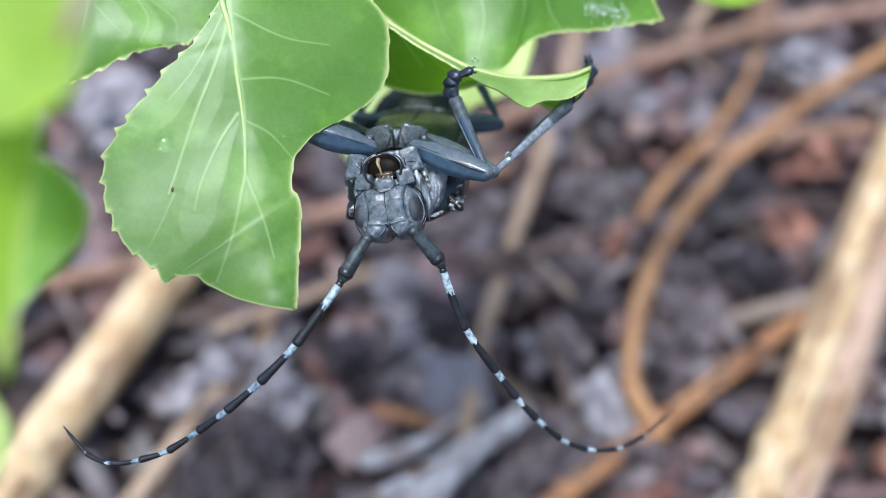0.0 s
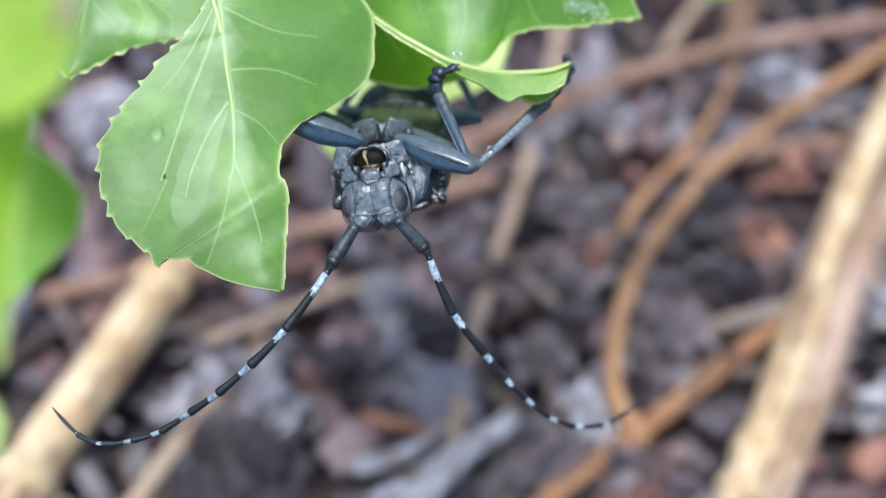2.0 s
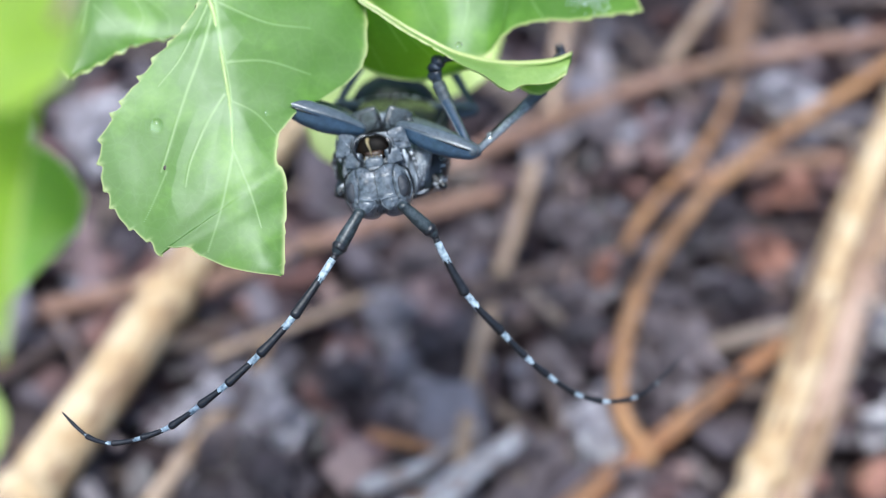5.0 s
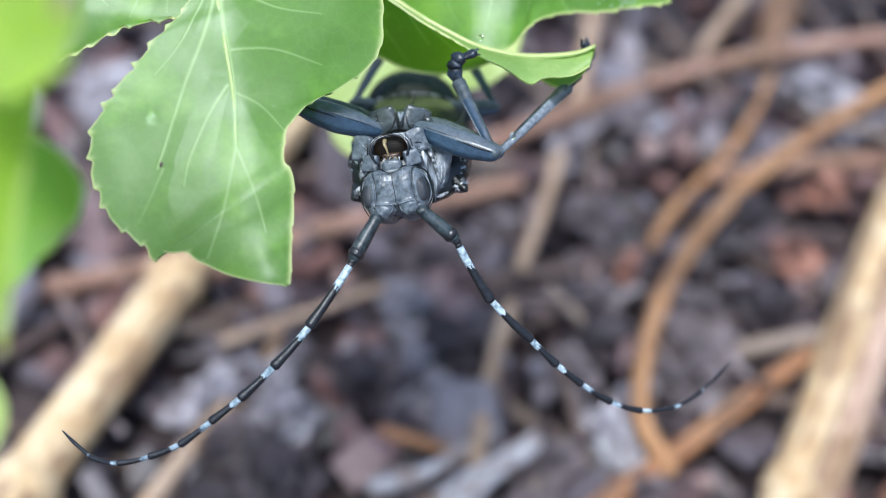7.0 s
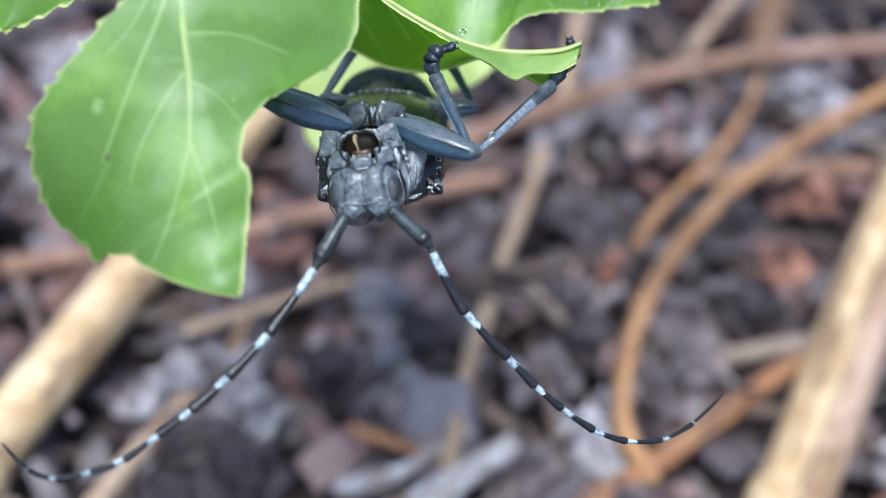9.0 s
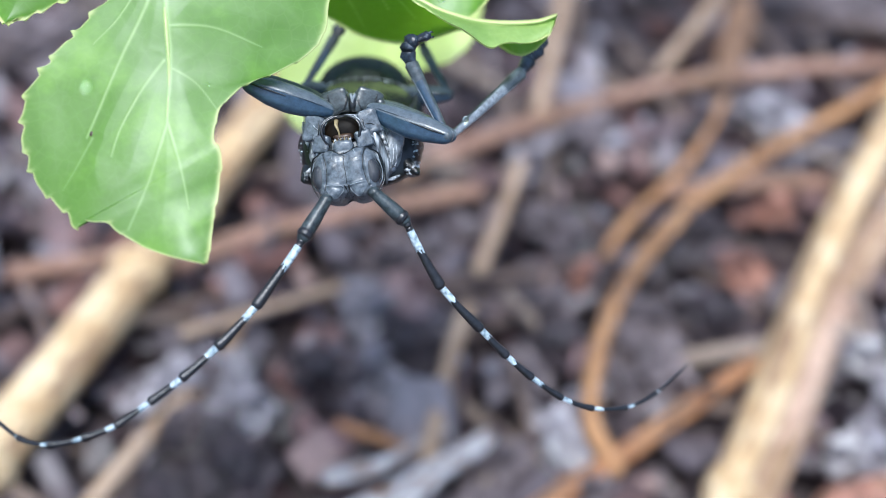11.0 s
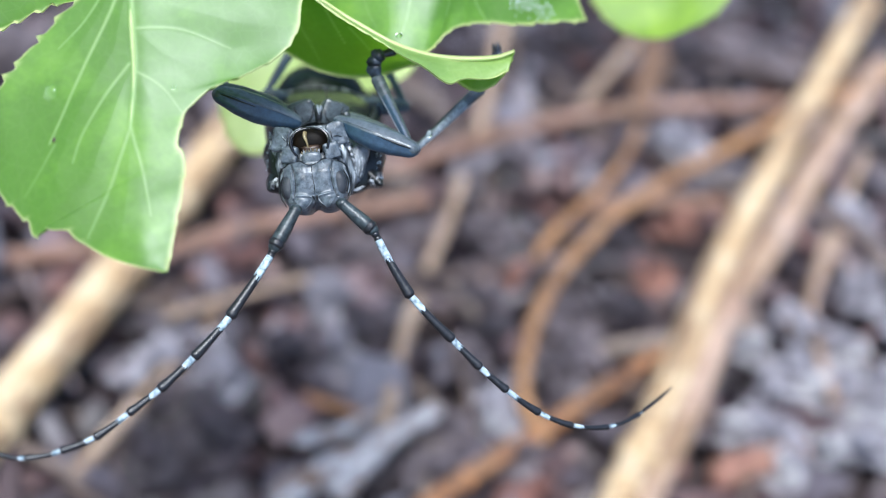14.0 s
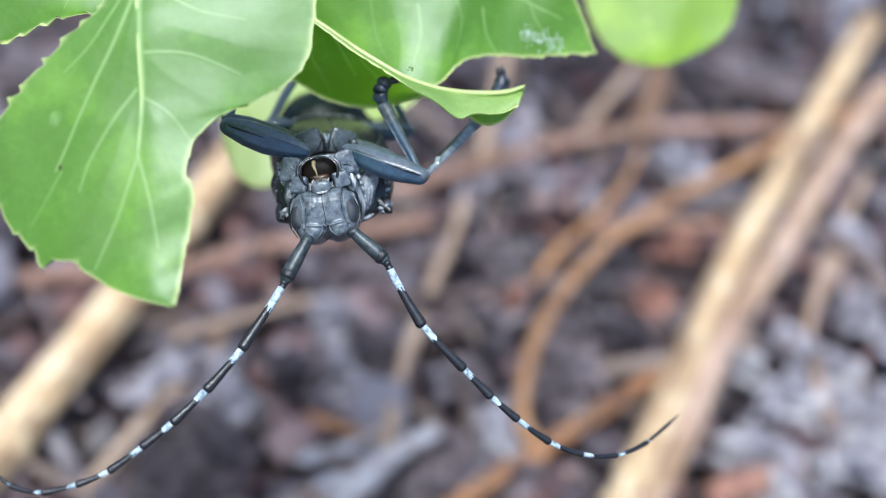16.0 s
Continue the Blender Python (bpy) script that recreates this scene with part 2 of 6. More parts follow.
def mulch_material(name, stops, rough=0.7):
    m, nt, b, nodes, links = mat_base(name)
    g = nodes.new("ShaderNodeNewGeometry")
    r = ramp(nodes, stops)
    r.color_ramp.interpolation = 'LINEAR'
    links.new(g.outputs["Random Per Island"], r.inputs["Fac"])
    n2 = noise_tex(nodes, links, 400, 4, 0.65)
    mix = nodes.new("ShaderNodeMix")
    mix.data_type = 'RGBA'
    mix.blend_type = 'MULTIPLY'
    mix.inputs["Factor"].default_value = 0.6
    r2 = ramp(nodes, [(0.3, (0.4, 0.38, 0.38)), (0.65, (1.0, 1.0, 1.0))])
    links.new(n2.outputs["Fac"], r2.inputs["Fac"])
    links.new(r.outputs["Color"], mix.inputs["A"])
    links.new(r2.outputs["Color"], mix.inputs["B"])
    links.new(mix.outputs["Result"], b.inputs["Base Color"])
    b.inputs["Roughness"].default_value = rough
    bump(nodes, links, b, n2.outputs["Fac"], 0.5, 0.0005)
    return m


M_mulch = mulch_material("bark_mulch", [
    (0.0, (0.022, 0.016, 0.020)), (0.3, (0.05, 0.033, 0.036)), (0.5, (0.10, 0.06, 0.058)),
    (0.62, (0.115, 0.094, 0.104)), (0.8, (0.19, 0.162, 0.178)), (0.9, (0.22, 0.10, 0.075)), (1.0, (0.30, 0.28, 0.31))], 0.45)
M_litter = mulch_material("dull_litter", [(0.0, (0.055, 0.040, 0.044)), (0.4, (0.115, 0.095, 0.100)), (0.7, (0.17, 0.148, 0.160)), (1.0, (0.26, 0.235, 0.255))], 0.45)
M_fibre = mulch_material("dry_fibre", [(0.0, (0.08, 0.055, 0.05)), (0.5, (0.17, 0.12, 0.095)), (1.0, (0.32, 0.25, 0.20))], 0.7)
M_soil = wood("dark_soil", [(0.3, (0.025, 0.018, 0.018)), (0.55, (0.06, 0.042, 0.042)), (0.75, (0.12, 0.095, 0.1))], 90, 0.85)


# ---------------------------------------------------------------- mesh helpers
def finish(bm, name, mats, smooth=True):
    bmesh.ops.recalc_face_normals(bm, faces=bm.faces[:])
    me = bpy.data.meshes.new(name)
    bm.to_mesh(me)
    bm.free()
    for m in mats if isinstance(mats, (list, tuple)) else [mats]:
        me.materials.append(m)
    if smooth:
        me.polygons.foreach_set("use_smooth", [True] * len(me.polygons))
    return me


def part(name, bm, mats, parent, label="", smooth=True):
    ob = new(name, finish(bm, name, mats, smooth))
    ob.parent = parent
    if label:
        tagged(ob, label)
    return ob


def spline(pts, n):
    """Catmull-Rom through pts, n samples evenly along the length."""
    p = np.array(pts, float)
    q = np.vstack([2 * p[0] - p[1], p, 2 * p[-1] - p[-2]])
    out = []
    for i in range(1, len(q) - 2):
        a, b, c, d = q[i - 1], q[i], q[i + 1], q[i + 2]
        for t in np.linspace(0, 1, 24, endpoint=False):
            out.append(0.5 * (2 * b + (c - a) * t + (2 * a - 5 * b + 4 * c - d) * t * t + (3 * b - a - 3 * c + d) * t ** 3))
    out.append(p[-1])
    out = np.array(out)
    s = np.concatenate([[0], np.cumsum(np.linalg.norm(np.diff(out, axis=0), axis=1))])
    k = np.linspace(0, s[-1], n)
    return np.stack([np.interp(k, s, out[:, i]) for i in range(out.shape[1])], 1)


def tube(bm, pts, radii, seg=12, flat=1.0, n=None, mat_of=None, wobble=0.0, unit=MM, side=(0, 0, 1), mat_dir=None, ridge=None):
    """A tapered round rod along pts; flat squeezes it along its own side axis. radii: at even steps."""
    n = n or 4 * len(pts)
    p = spline(pts, n) * unit
    rad = np.interp(np.linspace(0, 1, n), np.linspace(0, 1, len(radii)), radii) * unit
    d = np.gradient(p, axis=0)
    d /= np.linalg.norm(d, axis=1)[:, None]
    u = np.cross(d[0], np.array(side, float))
    if np.linalg.norm(u) < 1e-6:
        u = np.cross(d[0], (0.3, 1, 0.2))
    u /= np.linalg.norm(u)
    rings, axes = [], []
    # rounded ends
    order = [(0, -0.75, 0.35), (0, -0.45, 0.75)] + [(i, 0, 1) for i in range(n)] + [(n - 1, 0.45, 0.75), (n - 1, 0.75, 0.35)]
    for i, off, sc in order:
        u = u - d[i] * (u @ d[i])
        u /= np.linalg.norm(u)
        w = np.cross(d[i], u)
        c = p[i] + d[i] * off * rad[i]
        ring = []
        for k in range(seg):
            a = 2 * math.pi * k / seg
            r = rad[i] * sc
            if wobble:
                r *= 1.0 + wobble * noise.noise(Vector(c * (0.06 / unit)) * (400 if unit == 1.0 else 10) * 0.1 + Vector((math.cos(a), math.sin(a), 0)))
            if ridge:
                r *= ridge((u * math.cos(a) + w * math.sin(a)))
            ring.append(bm.verts.new(c + r * (u * math.cos(a) + w * math.sin(a) * flat)))
        rings.append(ring)
        axes.append((u.copy(), w.copy()))
    for j in range(len(rings) - 1):
        for k in range(seg):
            f = bm.faces.new((rings[j][k], rings[j][(k + 1) % seg], rings[j + 1][(k + 1) % seg], rings[j + 1][k]))
            if mat_of:
                f.material_index = mat_of((j - 1) / (len(rings) - 3), k / seg)
            if mat_dir:
                a = 2 * math.pi * (k + 0.5) / seg
                f.material_index = mat_dir(axes[j][0] * math.cos(a) + axes[j][1] * math.sin(a), (j - 1) / (len(rings) - 3))
    bm.faces.new(rings[0][::-1])
    bm.faces.new(rings[-1])
    return bm


def rod(*a, **k):
    return tube(bmesh.new(), *a, **k)


def blob(bm, c, r, turn=(0, 0, 0), power=1.0, nu=24, nv=16, shape=None, unit=MM):
    """A rounded lump: half sizes r about c, boxier below power 1; shape(p) bends the unit lump."""
    m = Euler([radians(a) for a in turn]).to_matrix()

    def pw(v):
        return math.copysign(abs(v) ** power, v)
    rows = []
    for i in range(nv + 1):
        th = math.pi * i / nv
        row = []
        for k in range(nu):
            ph = 2 * math.pi * k / nu
            q = Vector((pw(math.sin(th) * math.cos(ph)) * r[0], pw(math.cos(th)) * r[1], pw(math.sin(th) * math.sin(ph)) * r[2]))
            if shape:
                q = shape(q)
            row.append(bm.verts.new((m @ q + Vector(c)) * unit))
            if i in (0, nv):
                break
        rows.append(row)
    for i in range(nv):
        a, b = rows[i], rows[i + 1]
        for k in range(nu):
            k2 = (k + 1) % nu
            if len(a) == 1:
                bm.faces.new((a[0], b[k2], b[k]))
            elif len(b) == 1:
                bm.faces.new((a[k], a[k2], b[0]))
            else:
                bm.faces.new((a[k], a[k2], b[k2], b[k]))
    return bm


def lump(*a, **k):
    return blob(bmesh.new(), *a, **k)


def loft(sections, seg=32, n=30, arc=(0, 360), rib=None, unit=MM):
    """A body through oval sections (centre, half width, half height), along the z axis; rib(s, a) swells it."""
    bm = bmesh.new()
    tab = np.array([[*c, rx, ry] for c, rx, ry in sections], float)
    tab = spline(tab, n)
    full = arc[1] - arc[0] >= 360
    rings = []
    for i, (x, y, z, rx, ry) in enumerate(tab):
        ring = []
        for k in range(seg if full else seg + 1):
            a = radians(arc[0] + (arc[1] - arc[0]) * k / seg)
            g = 1 + (rib(i / (n - 1), a) if rib else 0)
            ring.append(bm.verts.new(Vector((x + rx * g * math.cos(a), y + ry * g * math.sin(a), z)) * unit))
        rings.append(ring)
    m = len(rings[0])
    for j in range(n - 1):
        for k in range(m if full else m - 1):
            bm.faces.new((rings[j][k], rings[j][(k + 1) % m], rings[j + 1][(k + 1) % m], rings[j + 1][k]))
    if full:
        bm.faces.new(rings[0])
        bm.faces.new(rings[-1][::-1])
    return bm


def seg_dist(p, a, b):
    ab = b - a
    t = np.clip(((p - a) @ ab) / (ab @ ab), 0, 1)
    return np.linalg.norm(p - (a + t[..., None] * ab), axis=-1), t


def blade(name, parent, mat, edge_a, edge_b, label="", nu=60, nv=120, teeth_a=0.0, teeth_b=0.0, tooth=0.9, wave=0.35,
          veins=(), vein_w=0.1, thick=0.2, seed=1, cup=0.0, edge_w=0.13, env_a=(1, 1), env_b=(1, 1), crest=0.0, edge_wa=None, pucker=0.0, folds=()):
    """A leaf blade between two edges (mm), with toothed margins, a gentle swell and sunken pale veins."""
    a, b = spline(edge_a, nv), spline(edge_b, nv)
    def saw(e, other, size, sd, env):
        s = np.concatenate([[0], np.cumsum(np.linalg.norm(np.diff(e, axis=0), axis=1))])
        out = e - other
        out /= np.maximum(np.linalg.norm(out, axis=1), 1e-6)[:, None]
        tan = np.gradient(e, axis=0)
        tan /= np.maximum(np.linalg.norm(tan, axis=1), 1e-6)[:, None]
        nrm = out - tan * (out * tan).sum(1)[:, None]
        nrm /= np.maximum(np.linalg.norm(nrm, axis=1), 1e-6)[:, None]
        size = size * np.interp(s / s[-1], np.linspace(0, 1, len(env)), env) * np.array([1 + 0.6 * noise.noise(Vector((v * 0.9, sd, 7))) for v in s])
        jit = np.array([0.55 * noise.noise(Vector((v * 0.7, sd, 0))) for v in s])
        ph = (s / tooth + jit) % 1.0
        tip = np.exp(-((ph - 0.84) / 0.09) ** 2) * np.minimum(1, size / 0.12)
        return e + nrm * (size * (np.where(ph < 0.84, (ph / 0.84) ** 2.2, (1 - ph) / 0.16) - 0.30))[:, None], tip
    none = np.zeros(nv)
    a2, tip_a = saw(a, b, teeth_a, seed, env_a) if teeth_a else (a, none)
    b2, tip_b = saw(b, a, teeth_b, seed + 5, env_b) if teeth_b else (b, none)
    u = np.linspace(0, 1, nu)
    base = a[:, None] * (1 - u)[None, :, None] + b[:, None] * u[None, :, None]
    fa, fb = np.clip(1 - u / 0.06, 0, 1), np.clip(1 - (1 - u) / 0.06, 0, 1)
    base += (a2 - a)[:, None] * fa[None, :, None] + (b2 - b)[:, None] * fb[None, :, None]
    z = np.array([[noise.noise(Vector((q[0] * 0.16, q[1] * 0.16, seed * 3.1))) * wave + noise.noise(Vector((q[0] * 0.55, q[1] * 0.55, seed))) * wave * 0.05
                   for q in row] for row in base])
    base[..., 2] += z
    base[..., 2] += cup * (4 * (u - 0.5) ** 2)[None, :]
    base[..., 2] += crest * np.sin(np.linspace(0.15, 1, nv) * math.pi * 0.9)[:, None] * (1 - (2 * np.abs(u - 0.5)) ** 1.4)[None, :]
    vein = np.zeros(base.shape[:2])
    gap = np.full(base.shape[:2], 9.0)
    for line in veins:
        pts = spline([(*p[:2],) for p in line[1]], 14)
        for i in range(len(pts) - 1):
            w = line[0] * vein_w * (1.15 - 0.75 * i / len(pts))
            dd, _ = seg_dist(base[..., :2], pts[i], pts[i + 1])
            vein = np.maximum(vein, np.exp(-(dd / w) ** 2) * min(1, 0.45 + 0.55 * line[0]))
            gap = np.minimum(gap, dd + 0.5 * max(0.0, 0.6 - line[0]))
    base[..., 2] += 0.015 * vein + pucker * (1 - np.exp(-(gap / 1.8) ** 1.5))
    for x0, y0, x1, y1, slope in folds:
        away = ((base[..., 0] - x0) * (y1 - y0) - (base[..., 1] - y0) * (x1 - x0)) / math.hypot(x1 - x0, y1 - y0)
        base[..., 2] -= slope * 0.3 * np.logaddexp(0, away / 0.3)
    span = np.linalg.norm(b - a, axis=1)[:, None]
    near_edge = np.minimum(u[None, :], 1 - u[None, :]) * np.maximum(span, 0.5)
    tips = np.where(u[None, :] < 0.5, tip_a[:, None], tip_b[:, None])
    wide = np.where(u[None, :] < 0.5, edge_wa or edge_w, edge_w)
    margin = np.maximum(np.exp(-(near_edge / wide) ** 2), tips * np.exp(-(near_edge / 0.30) ** 2))
    bm = bmesh.new()
    vs = [[bm.verts.new(Vector(q) * MM) for q in row] for row in base]
    for j in range(nv - 1):
        for k in range(nu - 1):
            bm.faces.new((vs[j][k], vs[j][k + 1], vs[j + 1][k + 1], vs[j + 1][k]))
    bm.verts.index_update()
    ob = part(name, bm, mat, parent, label)
    at = ob.data.attributes.new("vein", 'FLOAT', 'POINT')
    at.data.foreach_set("value", vein.ravel())
    at = ob.data.attributes.new("margin", 'FLOAT', 'POINT')
    at.data.foreach_set("value", margin.ravel())
    so = ob.modifiers.new("thickness", 'SOLIDIFY')
    so.thickness = thick * MM
    so.offset = 0
    so.use_rim_only = True
    return ob


def thing(name, label, category, group="", kind=""):
    return tagged(new(name), label, category, group, kind)


# ---------------------------------------------------------------- ground
def ground():
    bm = bmesh.new()
    n = 120
    half = np.concatenate([np.linspace(0, 0.35, 41)[1:], 0.35 * (120 / 0.35) ** np.linspace(0, 1, 22)[1:]])
    ax = np.concatenate([-half[::-1], [0], half])
    vs = []
    for y in ax:
        row = []
        for x in ax:
            near = max(0.0, 1 - math.hypot(x, y) / 0.6)
            z = -0.004 + 0.004 * noise.noise(Vector((x * 28, y * 28, 0))) + 0.0025 * noise.noise(Vector((x * 90, y * 90, 3)))
            row.append(bm.verts.new((x, y + 0.15, z if near > 0 else -0.004)))
        vs.append(row)
    for j in range(len(ax) - 1):
        for k in range(len(ax) - 1):
            bm.faces.new((vs[j][k], vs[j][k + 1], vs[j + 1][k + 1], vs[j + 1][k]))
    ob = new("ground", finish(bm, "ground", M_soil))
    return tagged(ob, "dark damp soil under bark mulch", "ground", kind="structure")


ground()


def mulch(name, count, size, area, seed, mat, label, lift=0.0, slim=(0.22, 0.65)):
    """Loose bark and leaf bits, tumbled over the soil."""
    rng = random.Random(seed)
    verts, faces = [], []
    for _ in range(count):
        x, y = rng.uniform(area[0], area[1]), rng.uniform(area[2], area[3])
        l = rng.uniform(*size) * (1.0 if rng.random() > 0.15 else 1.7)
        w = l * rng.uniform(*slim)
        t = min(w, rng.uniform(0.0008, 0.0026))
        m = Matrix.Translation((x, y, lift + rng.uniform(-0.002, 0.004))) @ Euler((rng.gauss(0, 0.35), rng.gauss(0, 0.35), rng.uniform(0, 6.28))).to_matrix().to_4x4()
        k = len(verts)
        taper = rng.uniform(0.4, 1.0)
        bend = rng.uniform(-0.15, 0.15) * l
        for xi, wi, bz in ((-0.5, taper, 0), (0.0, 1.0, bend), (0.5, rng.uniform(0.3, 0.9), 0)):
            jx = rng.uniform(-0.1, 0.1) * l
            for yi, zi in ((-0.5, -0.5), (0.5, -0.5), (0.5, 0.5), (-0.5, 0.5)):
                verts.append(m @ Vector((xi * l + jx * (zi + 0.5), yi * w * wi * (0.85 if zi > 0 else 1), zi * t + bz)))
        for s in (0, 4):
            for q in range(4):
                faces.append((k + s + q, k + s + (q + 1) % 4, k + s + 4 + (q + 1) % 4, k + s + 4 + q))
        faces.append((k + 3, k + 2, k + 1, k))
        faces.append((k + 8, k + 9, k + 10, k + 11))
    me = bpy.data.meshes.new(name)
    me.from_pydata(verts, [], faces)
    me.materials.append(mat)
    ob = new(name, me)
    return tagged(ob, label, "mulch", kind="stuff")


mulch("bark_mulch", 9000, (0.004, 0.013), (-0.26, 0.30, -0.05, 0.46), 3, M_mulch, "brown and grey shredded bark mulch on the soil")
mulch("bark_mulch", 5000, (0.012, 0.03), (-1.2, 1.2, -1.0, 1.4), 5, M_mulch, "coarser bark mulch spread farther out", -0.002)
mulch("leaf_litter", 500, (0.010, 0.020), (-0.26, 0.30, -0.05, 0.46), 8, M_litter, "dull purple-grey litter flakes among the mulch", 0.002)
mulch("dry_fibres", 700, (0.014, 0.034), (-0.26, 0.30, -0.05, 0.46), 14, M_fibre, "thin tan and grey plant fibres strewn over mulch", 0.004, (0.03, 0.08))


# pale bits scattered to paint white glints over the mulch
M_glint_bits = mulch_material("glint_bits", [(0.0, (0.16, 0.14, 0.155)), (0.5, (0.30, 0.28, 0.31)), (0.85, (0.44, 0.42, 0.455)), (1.0, (0.42, 0.28, 0.23))], 0.8)
mulch("litter_glints", 1100, (0.0015, 0.0042), (-0.26, 0.30, -0.05, 0.46), 19, M_glint_bits, "small pale bits standing in for white glints on the mulch", 0.0035, (0.3, 0.8))


def stick(name, label, category, pts, radius, mat, z=0.0, taper=0.8, knots=2, seed=1, seg=16):
    """A dry stalk lying on the mulch: shaft, swollen nodes and a peeling strip. pts and radius in metres."""
    rng = random.Random(seed)
    n = max(30, 12 * len(pts))
    p3 = [(x, y, z + radius * 0.8 + 0.003) for x, y in pts]
    fine = spline(p3, n)
    root = tagged(new(name), label, category)
    root.location = fine[0]
    loc = [tuple(np.array(q) - fine[0]) for q in p3]
    rad = np.interp(np.linspace(0, 1, n), [0, 1], [radius, radius * taper])
    def streak(s, a):
        v = noise.noise(Vector((math.cos(a * 6.283) * 2.4, math.sin(a * 6.283) * 2.4, s * 7 + seed * 3.3)))
        return 1 if v > 0.16 else 0

    part("shaft", tube(bmesh.new(), loc, list(np.interp(np.linspace(0, 1, 3 * n), np.linspace(0, 1, n), rad)), 28, n=3 * n, unit=1.0, wobble=0.16, mat_of=streak), [mat, M_straw_brown if mat in (M_straw, M_straw_pink, M_tan) else M_bark_brown], root)
    for _ in range(knots):
        k = rng.randrange(3, n - 3)
        a, b, c = (fine[k + d] - fine[0] for d in (-1, 0, 1))
        u = (c - a) / np.linalg.norm(c - a) * radius * 0.55
        part("node", tube(bmesh.new(), [b - u, b, b + u], [rad[k] * 0.96, rad[k] * 1.22, rad[k] * 0.96], seg, n=9, unit=1.0, wobble=0.12), mat, root)
    k0 = rng.randrange(2, n // 2)
    k1 = min(n - 2, k0 + n // 3)
    up = np.array([rng.uniform(-0.5, 0.5), rng.uniform(-0.5, 0.0), 0.9]) * radius * 0.86
    strip = [fine[k] - fine[0] + up for k in np.linspace(k0, k1, 5).astype(int)]
    part("peeling_strip", tube(bmesh.new(), strip, [radius * 0.12, radius * 0.3, radius * 0.26, radius * 0.1], 8, 0.5, n=16, unit=1.0, wobble=0.2), mat, root, "lifted strip of dry bark")
    return root


stick("dry_stalk", "thick pale straw-coloured dry stalk lying on mulch", "stalk", [(0.0281, 0.0559), (0.0419, 0.0759), (0.0512, 0.0899), (0.0609, 0.1056), (0.0765, 0.1297), (0.0944, 0.1546), (0.1164, 0.1848), (0.1414, 0.2185)], 0.0029, M_straw, 0.004, 1.3, 4, 2)
stick("dry_stalk", "pinkish brown dry stalk beside the straw stalk", "stalk", [(0.0330, 0.0558), (0.0469, 0.0758), (0.0565, 0.0899), (0.0708, 0.1122), (0.0907, 0.1368), (0.1104, 0.1621), (0.1373, 0.1941)], 0.0030, M_straw_pink, 0.001, 1.2, 3, 3)
stick("dry_stalk", "thick pale straw-coloured stalk, cracked and dry", "stalk", [(-0.0647, 0.0791), (-0.0583, 0.0926), (-0.0513, 0.1062), (-0.0432, 0.1234), (-0.0337, 0.1433), (-0.0262, 0.1588), (-0.0167, 0.1782)], 0.0044, M_straw, 0.003, 0.95, 4, 5)
stick("bent_stalk", "rust-brown stalk bent in a wide arc", "stalk", [(0.0284, 0.0834), (0.0262, 0.0911), (0.0280, 0.1005), (0.0330, 0.1130), (0.0421, 0.1260), (0.0548, 0.1388), (0.0708, 0.1504), (0.0877, 0.1612), (0.1077, 0.1738), (0.1302, 0.1856), (0.1533, 0.1993)], 0.0015, M_rust, 0.004, 0.95, 3, 7)
stick("bent_stalk", "thin rust-brown curved stalk on mulch", "stalk", [(0.0346, 0.1266), (0.0397, 0.1339), (0.0481, 0.1425), (0.0573, 0.1532), (0.0657, 0.1672)], 0.0012, M_rust, 0.002, 0.7, 1, 9)
stick("dry_stalk", "rosy brown stalk lying across the mulch", "stalk", [(-0.0006, 0.1455), (0.0139, 0.1539), (0.0319, 0.1622), (0.0523, 0.1698), (0.0732, 0.1744), (0.0930, 0.1768), (0.1081, 0.1776)], 0.0019, M_rose, 0.002, 0.9, 3, 11)
stick("dry_stalk", "short rosy brown stalk piece", "stalk", [(0.0493, 0.1420), (0.0644, 0.1438), (0.0847, 0.1441)], 0.0019, M_rose, 0.001, 0.9, 1, 13)
stick("dry_stalk", "orange-brown stalk, split at its end", "stalk", [(-0.0011, 0.0657), (0.0134, 0.0757), (0.0292, 0.0856), (0.0429, 0.0946), (0.0546, 0.1024)], 0.0018, M_orange, 0.003, 0.9, 2, 15)
stick("dry_stalk", "slim tan stalk half buried in mulch", "stalk", [(0.0410, 0.2152), (0.0361, 0.1958), (0.0308, 0.1763), (0.0269, 0.1619)], 0.0019, M_tan, 0.001, 0.9, 1, 17)
stick("dry_stalk", "pale tan broken stalk piece", "stalk", [(0.0212, 0.1455), (0.0168, 0.1333), (0.0115, 0.1206)], 0.0012, M_tan, 0.005, 1.0, 1, 19)
stick("dry_stalk", "pale tan stalk piece on mulch", "stalk", [(0.0089, 0.1127), (0.0054, 0.1028), (0.0024, 0.0912), (0.0007, 0.0836)], 0.0013, M_tan, 0.005, 1.0, 1, 21)
stick("dry_stalk", "slim tan stalk leaning on the rosy stalk", "stalk", [(0.0813, 0.2138), (0.0683, 0.1938), (0.0524, 0.1716)], 0.0014, M_tan, 0.005, 0.9, 1, 23)
stick("dry_stalk", "dark brown stump of a stalk", "stalk", [(0.0786, 0.2007), (0.0728, 0.1862), (0.0678, 0.1745)], 0.0042, M_bark_brown, -0.002, 0.8, 0, 25)
stick("dry_stalk", "rosy brown stalk pressed into the mulch", "stalk", [(-0.0722, 0.1230), (-0.0625, 0.1252), (-0.0514, 0.1272)], 0.0021, M_rose, 0.0, 0.9, 1, 27)
